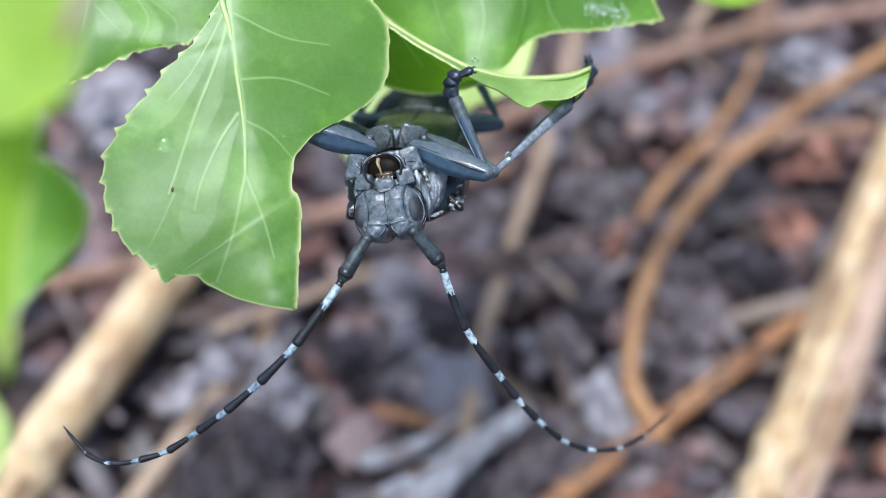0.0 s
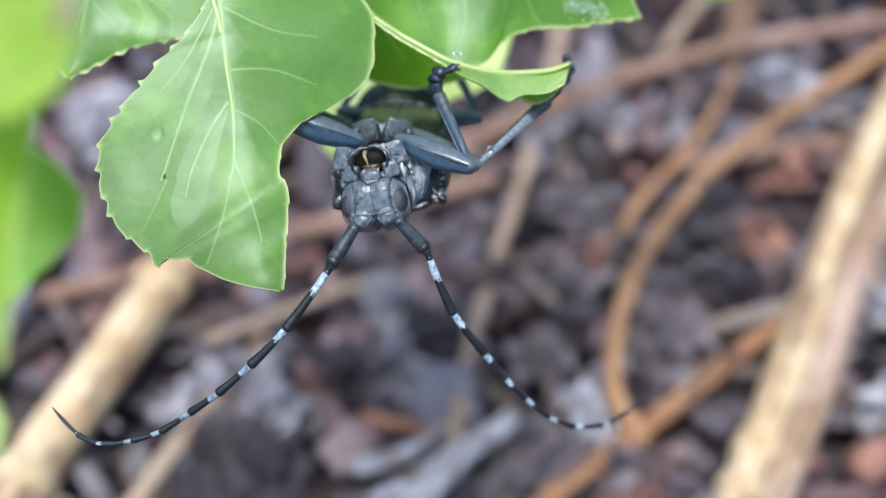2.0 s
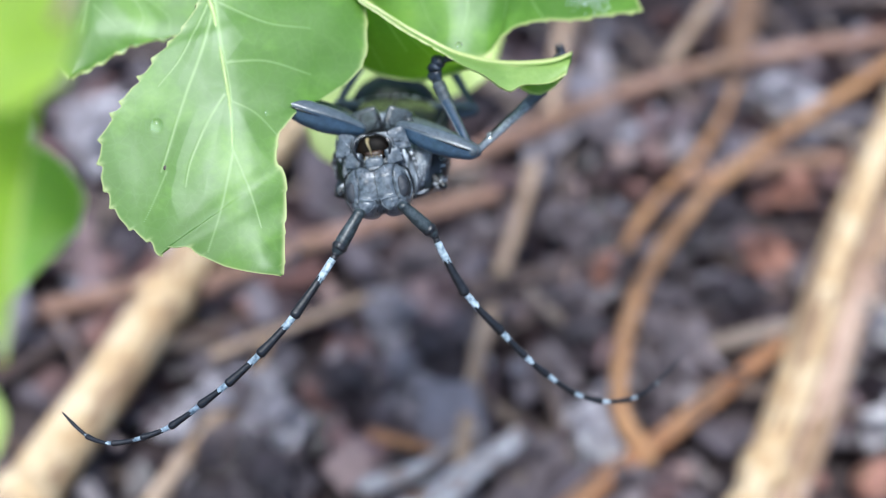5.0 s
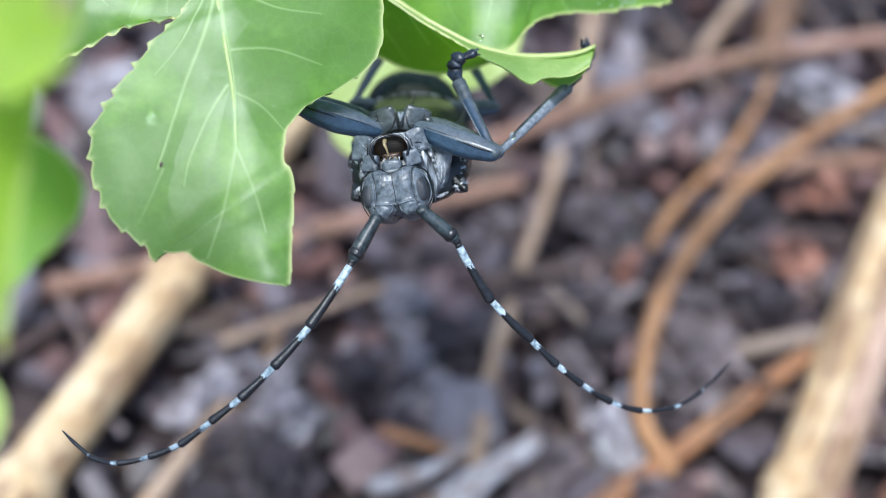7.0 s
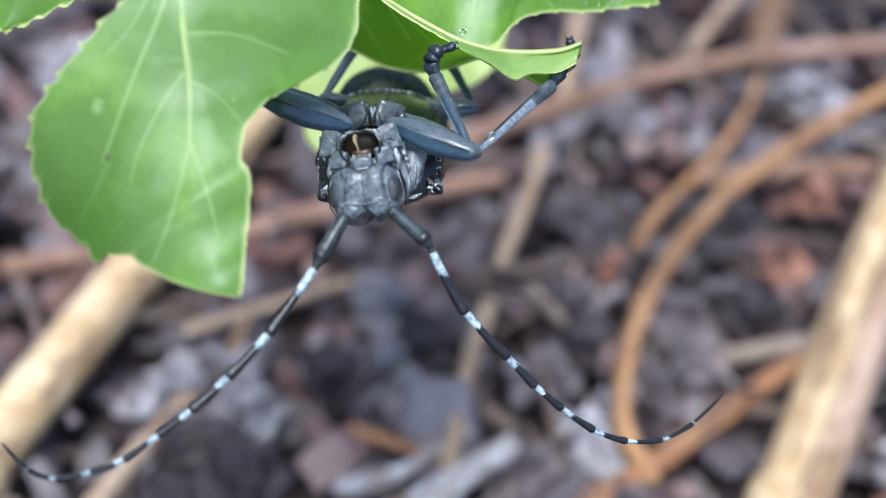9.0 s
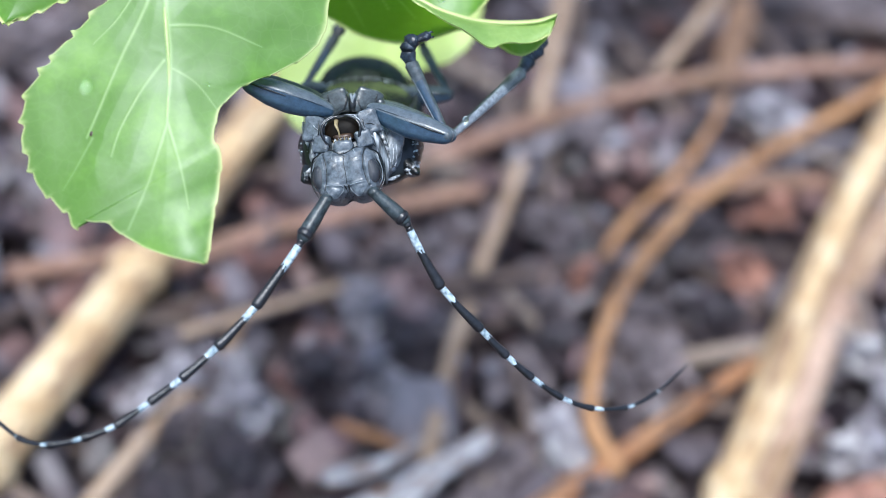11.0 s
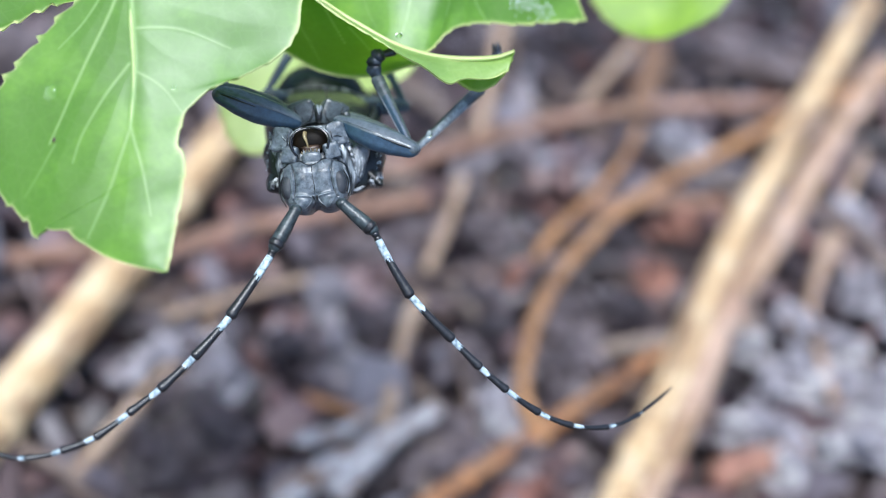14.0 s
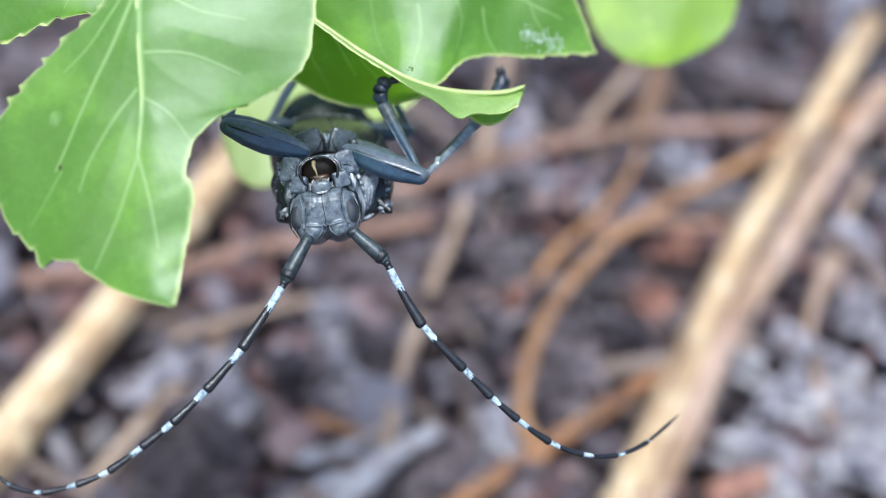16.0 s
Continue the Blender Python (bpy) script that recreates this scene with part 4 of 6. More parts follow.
rim = blade("rolled_margin", leaf_curled, M_leaf_rim,
    [(-11.85, 5.52, 1.00), (-10.97, 3.82, 1.70), (-9.33, 2.59, 2.00), (-7.56, 1.29, 2.40), (-5.83, 0.18, 2.60), (-4.06, -0.89, 2.80), (-2.82, -1.41, 2.60), (-1.10, -1.90, 2.40), (0.63, -2.13, 2.20), (2.58, -2.20, 2.10), (4.32, -2.09, 2.00), (5.70, -1.70, 2.00)],
    [(-11.71, 5.25, 1.40), (-10.82, 3.41, 2.20), (-9.23, 2.11, 2.60), (-7.64, 0.83, 3.00), (-5.99, -0.31, 3.40), (-4.27, -1.49, 3.80), (-2.90, -2.49, 4.20), (-1.38, -3.32, 4.40), (0.38, -4.60, 4.60), (1.65, -4.21, 4.20), (3.58, -4.13, 3.60), (5.02, -3.45, 3.00)],
    "pale yellow-green rolled leaf margin", 40, 110, 0.0, 0.05, 1.2, 0.2, seed=11, cup=-0.3)
drop("dewdrop", rim, (-3.15, -0.73, 3.00), (0.28, 0.20, 0.2), "clear dewdrop on the leaf edge")
part("petiole", rod([(-11.94, 5.43, 1.00), (-14.69, 12.97, -6.00), (-19.94, 25.07, -16.00)], [0.3, 0.4, 0.5], 8), M_midrib, leaf_curled, "slender pale green petiole")

leaf_back = blade("leaf", plant, M_leaf_pale,
    [(-22.55, 8.59, -28.00), (-21.57, 1.78, -26.00), (-19.77, -7.09, -24.00), (-15.77, -8.51, -24.00), (-11.21, -5.38, -24.00), (-6.64, -2.81, -24.00), (-3.22, -1.67, -24.00), (-1.06, 0.01, -25.00), (0.22, 3.52, -26.00)],
    [(-22.56, 11.19, -29.00), (-21.18, 15.57, -32.00), (-18.42, 17.97, -34.00), (-14.67, 18.59, -34.00), (-10.93, 18.59, -34.00), (-7.19, 17.97, -34.00), (-3.43, 15.84, -33.00), (-0.35, 11.43, -30.00), (0.40, 4.86, -27.00)],
    "pale young leaf behind the beetle, lit through", 40, 80, 0.2, 0.1, 1.8, 0.5,
    veins=[(0.9, [(-11.89, 17.13, -31.00), (-11.40, 4.68, -26.00), (-11.78, -4.81, -24.00)]), (0.6, [(-11.40, 7.01, -26.00), (-5.55, 2.20, -25.00)])], vein_w=0.12, seed=13)
part("petiole", rod([(-12.18, 17.97, -34.00), (-14.89, 23.28, -26.00), (-20.33, 25.88, -18.00)], [0.4, 0.4, 0.5], 8), M_midrib, leaf_back, "slender pale green petiole")

leaf_far = blade("leaf", plant, M_leaf_young,
    [(-7.65, 10.31, -2.00), (-7.28, 4.50, -1.00), (-6.01, 0.11, -0.50), (-3.65, -2.73, 0.00), (-0.61, -3.77, 0.00), (0.91, -3.77, 0.00)],
    [(-5.03, 15.60, -3.00), (3.70, 14.97, -3.00), (9.04, 9.70, -2.00), (9.39, 2.66, -1.00), (7.09, -1.13, -0.40), (1.82, -3.77, 0.00)],
    "young yellow-green leaf with a rounded outline", 40, 80, 0.25, 0.25, 2.2, 0.5, veins=[(1.0, [(-2.26, 13.69, -1.00), (0.00, -1.22, 0.00)])], vein_w=0.14, seed=15)
part("petiole", rod([(-3.16, 15.29, -3.00), (-9.46, 19.48, 3.00), (-21.36, 20.75, 11.00), (-37.54, 20.96, 13.00)], [0.4, 0.45, 0.5, 0.5], 8), M_midrib, leaf_far, "slender pale green petiole")

leaf_near = blade("leaf", plant, M_leaf_bright,
    [(-8.20, 8.00, -2.00), (-8.11, 4.48, -1.00), (-6.66, 1.11, 0.00), (-3.76, -1.18, 0.50), (-1.12, -1.95, 0.50), (0.19, -1.40, 0.50)],
    [(-1.53, 11.11, -4.00), (0.22, 6.99, -2.50), (1.16, 3.12, -1.00), (1.60, 1.11, 0.00), (1.30, -0.51, 0.40), (0.41, -1.31, 0.50)],
    "young yellow-green leaf close to the eye", 40, 80, 0.12, 0.12, 2.0, 0.4, veins=[(1.0, [(-3.55, 9.39, -2.00), (-2.88, 3.12, -1.00), (-0.89, -0.67, 0.00)])], vein_w=0.12, seed=17)
leaf_edge = blade("leaf", plant, M_leaf_bright,
    [(-3.55, -0.14, -2.00), (-4.25, -2.69, -2.00), (-4.02, -5.95, -2.00), (-3.09, -9.67, -2.00), (-2.25, -11.99, -2.00)],
    [(-2.04, 0.48, -6.00), (-1.86, -1.91, -5.00), (-1.92, -4.20, -4.00), (-2.00, -7.12, -3.00), (-2.11, -11.99, -2.00)],
    "drooping young leaf seen nearly edge-on", 30, 80, 0.05, 0.05, 2.0, 0.3, seed=19)
leaf_low = blade("leaf", plant, M_leaf_fresh,
    [(-10.87, -1.45, -12.00), (-10.93, -5.19, -11.00), (-8.77, -8.52, -10.00), (-6.57, -10.17, -10.00), (-5.47, -10.06, -10.00)],
    [(-5.95, -1.61, -14.00), (-3.81, -2.51, -13.00), (-2.08, -4.30, -12.00), (-2.11, -6.31, -11.00), (-3.74, -8.26, -10.50), (-5.31, -10.01, -10.00)],
    "green leaf hanging below the young one", 40, 80, 0.1, 0.1, 2.0, 0.4, veins=[(0.9, [(-6.30, -1.74, -12.00), (-4.92, -9.62, -10.00)])], vein_w=0.12, seed=21)
leaf_tip = blade("leaf", plant, M_leaf_pale,
    [(-7.82, -12.16, -8.00), (-8.08, -15.33, -8.00), (-6.23, -19.03, -8.00)],
    [(-6.23, -11.89, -8.00), (-4.41, -15.33, -8.00), (-5.97, -19.03, -8.00)],
    "pale leaf tip at the shrub's foot", 20, 40, 0.05, 0.05, 2.0, 0.3, seed=23)
for _lf, _a in ((leaf_near, (-4.22, 10.43, -3.50)), (leaf_edge, (-2.99, 0.17, -4.00)), (leaf_low, (-8.46, -1.50, -13.00)), (leaf_tip, (-7.02, -12.16, -8.00))):
    _a = Vector(_a)
    part("petiole", rod([_a, _a + Vector((-3, 4, -3)), _a + Vector((-12, 9, -12))], [0.3, 0.35, 0.45], 8), M_midrib, _lf, "slender pale green petiole")
twig = part("twig", rod([(2.23, 9.02, -1.00), (2.12, 4.74, 0.50), (1.91, 2.56, 1.40), (1.50, 1.23, 1.80)], [0.42, 0.40, 0.36, 0.22], 12, wobble=0.05), M_tan, plant, "tan woody twig")
stem = part("stem", rod([(-0.5, 1, -42), (2, 6, 40), (12, 14, 110), (40, 22, 150), (90, 30, 172), (150, 34, 176)], [2.6, 2.2, 1.9, 1.5, 1.1, 0.7], 12, n=60, wobble=0.05, side=(0, 1, 0)), M_tan, plant, "brown woody stem")

# ---------------------------------------------------------------- beetle
beetle = thing("longhorn_beetle", "slate-blue longhorn beetle hanging upside down under a leaf", "beetle")

# body, thorax and abdomen
def sternites(s, a):
    g = 0.0
    for c in (0.18, 0.36, 0.54, 0.72, 0.88):
        g -= 0.035 * math.exp(-((s - c) / 0.012) ** 2)
    return g


part("abdomen", loft([((1.34, 6.87, -12.35), 3.2, 2.7), ((1.30, 7.80, -13.79), 4.0, 3.1), ((1.23, 8.53, -16.24), 3.9, 3.0), ((1.16, 9.44, -20.56), 3.4, 2.7), ((1.04, 10.44, -24.88), 2.2, 2.0), ((0.94, 11.18, -28.48), 0.6, 0.6)], 40, 70, rib=sternites), M_under, beetle, "shiny dark segmented abdomen")


def keel(s, a):
    d = (a - math.pi / 2 + math.pi) % (2 * math.pi) - math.pi
    return 0.05 * math.sin(2 * a) ** 2 - 0.035 * math.exp(-(d / 0.035) ** 2) * (0.25 < s < 0.97) + 0.02 * noise.noise(Vector((math.cos(a) * 2, math.sin(a) * 2, s * 4)))


part("metathorax", loft([((1.31, 3.25, -4.00), 3.0, 3.0), ((1.42, 4.09, -6.16), 4.0, 2.95), ((1.55, 4.87, -8.32), 4.45, 2.95), ((1.48, 5.72, -10.84), 4.4, 2.7), ((1.39, 6.28, -12.28), 4.0, 2.3)], 48, 40, rib=keel), M_under, beetle, "glossy green-black chest plate")
_bm = bmesh.new()
for _k in range(19):
    _a = radians(40 + 100 * _k / 18)
    _c = Vector((1.47, 5.86, -11.20))
    blob(_bm, (_c.x + 4.50 * (1 + 0.05 * math.sin(2 * _a) ** 2) * math.cos(_a), _c.y + 2.74 * (1 + 0.05 * math.sin(2 * _a) ** 2) * math.sin(_a), _c.z + 0.12 * math.sin(_k * 2.4)), (0.17 + 0.05 * math.sin(_k * 1.7), 0.085 + 0.035 * math.sin(_k * 2.9), 0.14), (0, 0, math.degrees(_a) - 90), nu=8, nv=6)
_line = [Vector(p) + Vector((0, h, 0)) for p, h in (((1.42, 4.09, -6.16), 2.92), ((1.55, 4.87, -8.32), 2.93), ((1.48, 5.72, -10.84), 2.68))]
part("chest_line", rod(_line, [0.05, 0.07, 0.05], 8, n=20), M_shell, beetle, "dark line down the chest plate")
part("hair_fringe", _bm, M_silver, beetle, "row of pale hair tufts")
for _s in (-1, 1):
    _el = part("elytron", loft([((1.40, 3.39, -5.44), 4.2, 3.6), ((1.50, 4.45, -8.32), 4.95, 4.2), ((1.43, 6.03, -12.64), 5.0, 4.2), ((1.29, 7.54, -17.68), 4.6, 3.9), ((1.13, 9.03, -23.44), 3.4, 3.2), ((0.93, 10.55, -28.84), 1.4, 1.5)], 26, 44,
                               arc=(-90, 32) if _s > 0 else (148, 270)), M_shell, beetle, "black glossy wing case")
    _so = _el.modifiers.new("thickness", 'SOLIDIFY')
    _so.thickness = 0.22 * MM


def puncture(s, a):
    return 0.05 * noise.noise(Vector((math.cos(a) * 3, math.sin(a) * 3, s * 6))) + 0.02 * noise.noise(Vector((math.cos(a) * 12, math.sin(a) * 12, s * 20)))


pron = part("pronotum", loft([((1.07, 1.38, -0.90), 3.0, 2.5), ((1.19, 1.43, -1.00), 3.5, 2.75), ((1.30, 1.55, -1.50), 4.35, 3.0), ((1.39, 1.84, -3.00), 4.7, 3.2), ((1.40, 2.67, -5.44), 4.3, 3.4), ((1.40, 3.71, -6.88), 3.6, 3.2)], 56, 40, rib=puncture), M_shell, beetle, "black punctured pronotum flecked with white")
for _p, _q in (((4.58, 0.75, -2.40), (5.64, -0.16, -0.90)), ((-1.86, 0.05, -2.40), (-2.74, -0.84, -0.90))):
    _m = [_p[i] * 0.5 + _q[i] * 0.5 for i in range(3)]
    _sp = part("spine", rod([_p, _m, _q], [1.0, 0.85, 0.30], 24, n=20, wobble=0.35), M_shell, pron, "blunt black side spine")
    part("spine_patch", lump([_m[0] * 0.75 + _q[0] * 0.25, _m[1] * 0.75 + _q[1] * 0.25 + 0.02, _m[2] + 0.50], (0.58, 0.40, 0.34), (0, 0, 30), 1.0, 24, 18, lambda q: q * (1 + 0.45 * noise.noise(q * 4.5))), M_silver, _sp, "white hair patch")
_bm = bmesh.new()
_rng = random.Random(12)
for _k in range(150):
    _rx = _rng.uniform(3.9, 4.75)
    _a = radians(_rng.uniform(-62, 24))
    _e = _rng.choice((-1, 1))
    _z = float(np.interp(_rx, (3.0, 3.5, 4.35, 4.7), (-0.90, -1.00, -1.50, -2.8)))
    _ry = float(np.interp(_rx, (3.0, 3.5, 4.35, 4.7), (2.5, 2.75, 3.0, 3.2)))
    _sz = _rng.uniform(0.035, 0.085) * (1.5 if _rng.random() < 0.12 else 1.0)
    blob(_bm, (1.34 + _e * _rx * 1.01 * math.cos(_a), 1.65 + _ry * 1.01 * math.sin(_a), _z + 0.05), (_sz, _sz * _rng.uniform(0.6, 1.0), _sz), (0, 0, _rng.uniform(0, 90)), nu=7, nv=5)
part("white_spots", _bm, M_white, pron, "fine white hair spots")
# silvery folds beside the head
part("collar", loft([((0.72, 0.69, 1.00), 2.3, 2.1), ((0.82, 0.99, 0.40), 2.85, 2.5), ((0.92, 1.20, -0.20), 3.15, 2.7), ((1.02, 1.34, -0.90), 3.4, 2.8), ((1.08, 1.43, -1.60), 3.4, 2.7)], 64, 30, rib=puncture), M_streak, beetle, "silver-streaked hairy collar behind the head")
M_lobe = chitin("silver_grey_lobe", (0.10, 0.115, 0.125), (0.30, 0.325, 0.345), 0.38, 2400, 0.32, 0.70, 0.6, 0.2)
part("collar_lobe", lump((3.62, 1.45, -0.10), (0.80, 1.75, 0.75), (0, 18, -22), 0.85, 32, 26, lambda q: Vector((q.x, q.y, q.z + 0.10 * noise.noise(q * 1.6)))), M_lobe, beetle, "smooth silver-grey lobe beside the head")
for _k, (_x, _w) in enumerate(((-0.42, 0.05), (-0.12, 0.035), (0.16, 0.05), (0.40, 0.03))):
    part("lobe_streak", rod([(3.30 + _x, 2.75 - 0.3 * _x, 0.30), (3.62 + _x, 1.90, 0.62 - 0.25 * abs(_x)), (3.72 + _x, 1.00, 0.62 - 0.25 * abs(_x)), (3.62 + _x * 0.8, 0.15, 0.42)], [_w * 0.4, _w, _w, _w * 0.3], 8, n=30, wobble=0.5), M_shell if _k == 1 else M_silver, beetle, "fine hair streak on the lobe")
part("collar_rim", rod([(4.62, 2.95, -0.70), (4.52, 2.00, -0.35), (4.18, 0.95, -0.05), (3.95, 0.15, 0.0)], [0.06, 0.12, 0.12, 0.05], 12, 0.7, 36, wobble=0.4), M_silver, beetle, "white hairy rim along the pronotum")
part("collar_groove", rod([(4.40, 2.70, -0.45), (4.28, 1.85, -0.12), (3.98, 0.95, 0.16), (3.80, 0.20, 0.2)], [0.03, 0.06, 0.06, 0.03], 8, n=30, wobble=0.3), M_shell, beetle, "dark groove beside the lobe")
for _f, _w in (([(2.06, 3.09, 1.20), (2.77, 1.71, 1.80), (3.39, 0.08, 1.40), (3.38, -1.12, 0.40)], 0.24), ([(2.42, 3.24, 0.60), (3.22, 1.94, 1.10), (3.68, 0.47, 0.50)], 0.15), ([(3.17, -0.78, 0.40), (3.80, -0.73, 0.20), (4.40, -0.39, -0.60)], 0.16),
               ([(-1.48, 3.15, 0.60), (-1.79, 2.20, 1.00), (-1.96, 1.12, 0.90), (-1.89, -0.26, 0.20)], 0.18), ([(-2.93, 3.50, -1.20), (-2.76, 2.68, -0.60), (-2.58, 1.74, -0.60)], 0.14), ([(-2.13, 3.06, -0.20), (-2.37, 2.28, 0.00), (-2.47, 1.45, -0.20)], 0.10), ([(-2.31, -0.06, -0.40), (-2.57, -0.57, -0.40), (-2.53, -0.97, -1.00)], 0.16)):
    part("collar_fold", rod(_f, [_w * 0.4, _w, _w * 0.9, _w * 0.3], 16, 0.6, 40, wobble=0.5), M_streak if _w > 0.2 else M_silver, beetle, "pale hairy fold beside the head")
part("throat", lump((0.68, 4.30, -2.95), (2.6, 1.7, 1.6), (0, 0, 6), 0.85), M_leg_dark, beetle, "dark throat between the front legs")


M_coxa = chitin("grey_green_socket", (0.012, 0.018, 0.019), (0.080, 0.098, 0.104), 0.28, 3400, 0.30, 0.72, 0.22, 0.2)


def plate(q):
    k = 1 + 0.10 * noise.noise(q * 1.3) + 0.03 * noise.noise(q * 4.2)
    return Vector((q.x * k, q.y * k, q.z * k))


for _c, _a, _s in (((-0.42, 5.02, -1.55), 20, -1), ((1.90, 5.12, -1.55), -14, 1)):
    _v = Vector(_c)
    _cx = part("coxa", lump((_v.x, _v.y, _v.z + 0.15), (1.05, 0.95, 0.62), (0, _s * 10, _a), 0.36, 36, 26, plate), M_coxa, beetle, "angular slate-grey leg socket")
    _t = part("trochanter", lump((_v.x + _s * 0.92, _v.y - 0.10, _v.z + 0.55), (0.34, 0.34, 0.36), (0, 0, -_a), 0.8, 20, 14, plate), M_leg_dark, _cx, "dark joint beside the socket")
    part("socket_line", rod([(_v.x - _s * 0.62, _v.y + 0.70, _v.z + 0.70), (_v.x - _s * 0.72, _v.y + 0.10, _v.z + 0.84), (_v.x - _s * 0.50, _v.y - 0.55, _v.z + 0.84), (_v.x - _s * 0.10, _v.y - 0.82, _v.z + 0.82)], [0.04, 0.085, 0.08, 0.03], 8, n=30, wobble=0.3), M_shell, _cx, "black edge of the socket")
    part("socket_rim", rod([(_v.x - _s * 0.78, _v.y + 0.74, _v.z + 0.62), (_v.x - _s * 0.20, _v.y + 0.88, _v.z + 0.60), (_v.x + _s * 0.60, _v.y + 0.78, _v.z + 0.62)], [0.05, 0.09, 0.04], 8, n=20, wobble=0.3), M_face_pale, _cx, "pale rim of the socket")
    part("socket_line", rod([(_v.x + _s * 0.68, _v.y + 0.52, _v.z + 0.76), (_v.x + _s * 0.62, _v.y + 0.02, _v.z + 0.84), (_v.x + _s * 0.86, _v.y - 0.42, _v.z + 0.78)], [0.03, 0.065, 0.03], 8, n=24, wobble=0.3), M_shell, _cx, "black edge of the socket")
# solid black lump painting the shade between the two sockets
part("chest_gap_shade", lump((0.76, 4.90, -1.15), (0.40, 0.62, 0.6), (0, 0, 4), 0.8, 18, 12), M_shell, beetle, "black lump for the shaded gap between the leg sockets")
_bm = bmesh.new()
for _q in ((0.62, 5.62, -0.86), (0.92, 5.62, -0.86)):
    tube(_bm, [_q, ((_q[0] + 0.76) / 2, 5.30, -0.66), (0.76, 4.98, -0.56)], [0.10, 0.12, 0.06], 10, n=16, wobble=0.2)
part("chest_keel", _bm, M_face_pale, beetle, "pale keel between the leg sockets")

# head
HEAD = Matrix.Translation(Vector((0.58, -0.25, 0.70)) * MM) @ Euler((0, radians(-6), radians(8))).to_matrix().to_4x4()
FACE_SIZE, FACE_POWER, FACE_Y = (2.34, 2.06, 2.0), 0.50, -0.45


def bell(v, w):
    return math.exp(-(v / w) ** 2)


def crag(q):
    """An uneven, creased plate."""
    z = q.z - 0.16 * bell(q.y + 0.25 * q.x - 0.12, 0.07) - 0.12 * bell(q.x - 0.3 * q.y + 0.22, 0.06)
    return Vector((q.x, q.y, z)) * (1 + 0.13 * noise.noise(q * 1.7) + 0.03 * noise.noise(q * 5.5))


def near_line(x, y, pts):
    """How far (x, y) lies from a broken line."""
    best = 9.0
    for (ax, ay), (bx, by) in zip(pts[:-1], pts[1:]):
        dx, dy = bx - ax, by - ay
        t = max(0.0, min(1.0, ((x - ax) * dx + (y - ay) * dy) / (dx * dx + dy * dy)))
        best = min(best, math.hypot(x - ax - t * dx, y - ay - t * dy))
    return best


MID_GROOVE = [(0.02, 1.30), (-0.04, 0.5), (0.03, -0.4), (0.0, -1.1)]
CLYPEUS = [(-1.85, 1.52), (-0.85, 1.50), (-0.45, 1.22), (0.05, 1.14), (0.5, 1.28), (0.9, 1.56), (1.85, 1.62)]
SIDES = [[(e * 1.55, 1.35), (e * 1.36, 0.7), (e * 1.33, -0.2), (e * 1.48, -1.0), (e * 1.62, -1.35)] for e in (-1, 1)]
HORNS = [[(e * 1.60, -1.15), (e * 1.35, -1.62), (e * 0.98, -2.12)] for e in (-1, 1)]
BROWS = [[(e * 1.45, -1.02), (e * 0.85, -1.08), (e * 0.26, -1.22), (e * 0.36, -1.62), (e * 0.80, -2.08)] for e in (-1, 1)]


def face(q):
    """Shield-shaped face: flat plates parted by grooves, a notch between two raised antenna sockets."""
    y = q.y
    w = 1.0 if y > -0.5 else 1.0 - 0.13 * ((-0.5 - y) / 1.6) ** 1.5
    x = q.x * w
    z = q.z
    fy = y + FACE_Y
    if z > 0:
        z -= 0.16 * bell(near_line(x, fy, MID_GROOVE), 0.09)
        z -= 0.13 * bell(near_line(x, fy, CLYPEUS), 0.08)
        for line in SIDES:
            z -= 0.16 * bell(near_line(x, fy, line), 0.09)
        for line in HORNS + BROWS:
            z += 0.10 * bell(near_line(x, fy, line), 0.10)
        z += 0.08 * bell((abs(x) - 0.72) / 0.42, 1.0) * bell((fy - 0.2) / 0.9, 1.0)
        z -= 1.25 * bell(x / (0.16 + 0.30 * max(0.0, min(1.0, (-1.1 - fy) / 1.2))), 1.0) * max(0.0, min(1.0, (-0.95 - fy) / 0.9))
        z += 0.50 * bell((abs(x) - 1.15) / 0.5, 1.0) * bell((fy + 1.85) / 0.5, 1.0)
        z += 0.035 * noise.noise(Vector((x * 2.6, fy * 2.6, 1.0))) + 0.016 * noise.noise(Vector((x * 8, fy * 8, 4.0)))
    if y < -1.5:
        y += 0.34 * bell(x, 0.42)
    return Vector((x, y, z))


head = part("head", lump((0, FACE_Y, 0), FACE_SIZE, power=FACE_POWER, nu=200, nv=150, shape=face), M_face, beetle, "slate-grey shield-shaped face with a groove")
head.matrix_local = HEAD


def face_at(x, y, lift=0.0):
    """The point of the face's front at x, y."""
    yy = y - FACE_Y
    w = 1.0 if yy > -0.5 else 1.0 - 0.13 * ((-0.5 - yy) / 1.6) ** 1.5
    k = max(0.0, 1 - abs(x / w / FACE_SIZE[0]) ** (2 / FACE_POWER) - abs(yy / FACE_SIZE[1]) ** (2 / FACE_POWER))
    q = face(Vector((x / w, yy, FACE_SIZE[2] * k ** (FACE_POWER / 2))))
    return (x, y, q.z + lift)


def seam(pts, r, mat, label, lift=0.0):
    fine = spline(pts, 24)
    return part("seam", rod([face_at(x, y, lift) for x, y in fine], [r * 0.5, r, r * 0.8, r, r * 0.4], 8, n=48, wobble=0.3), mat, head, label)


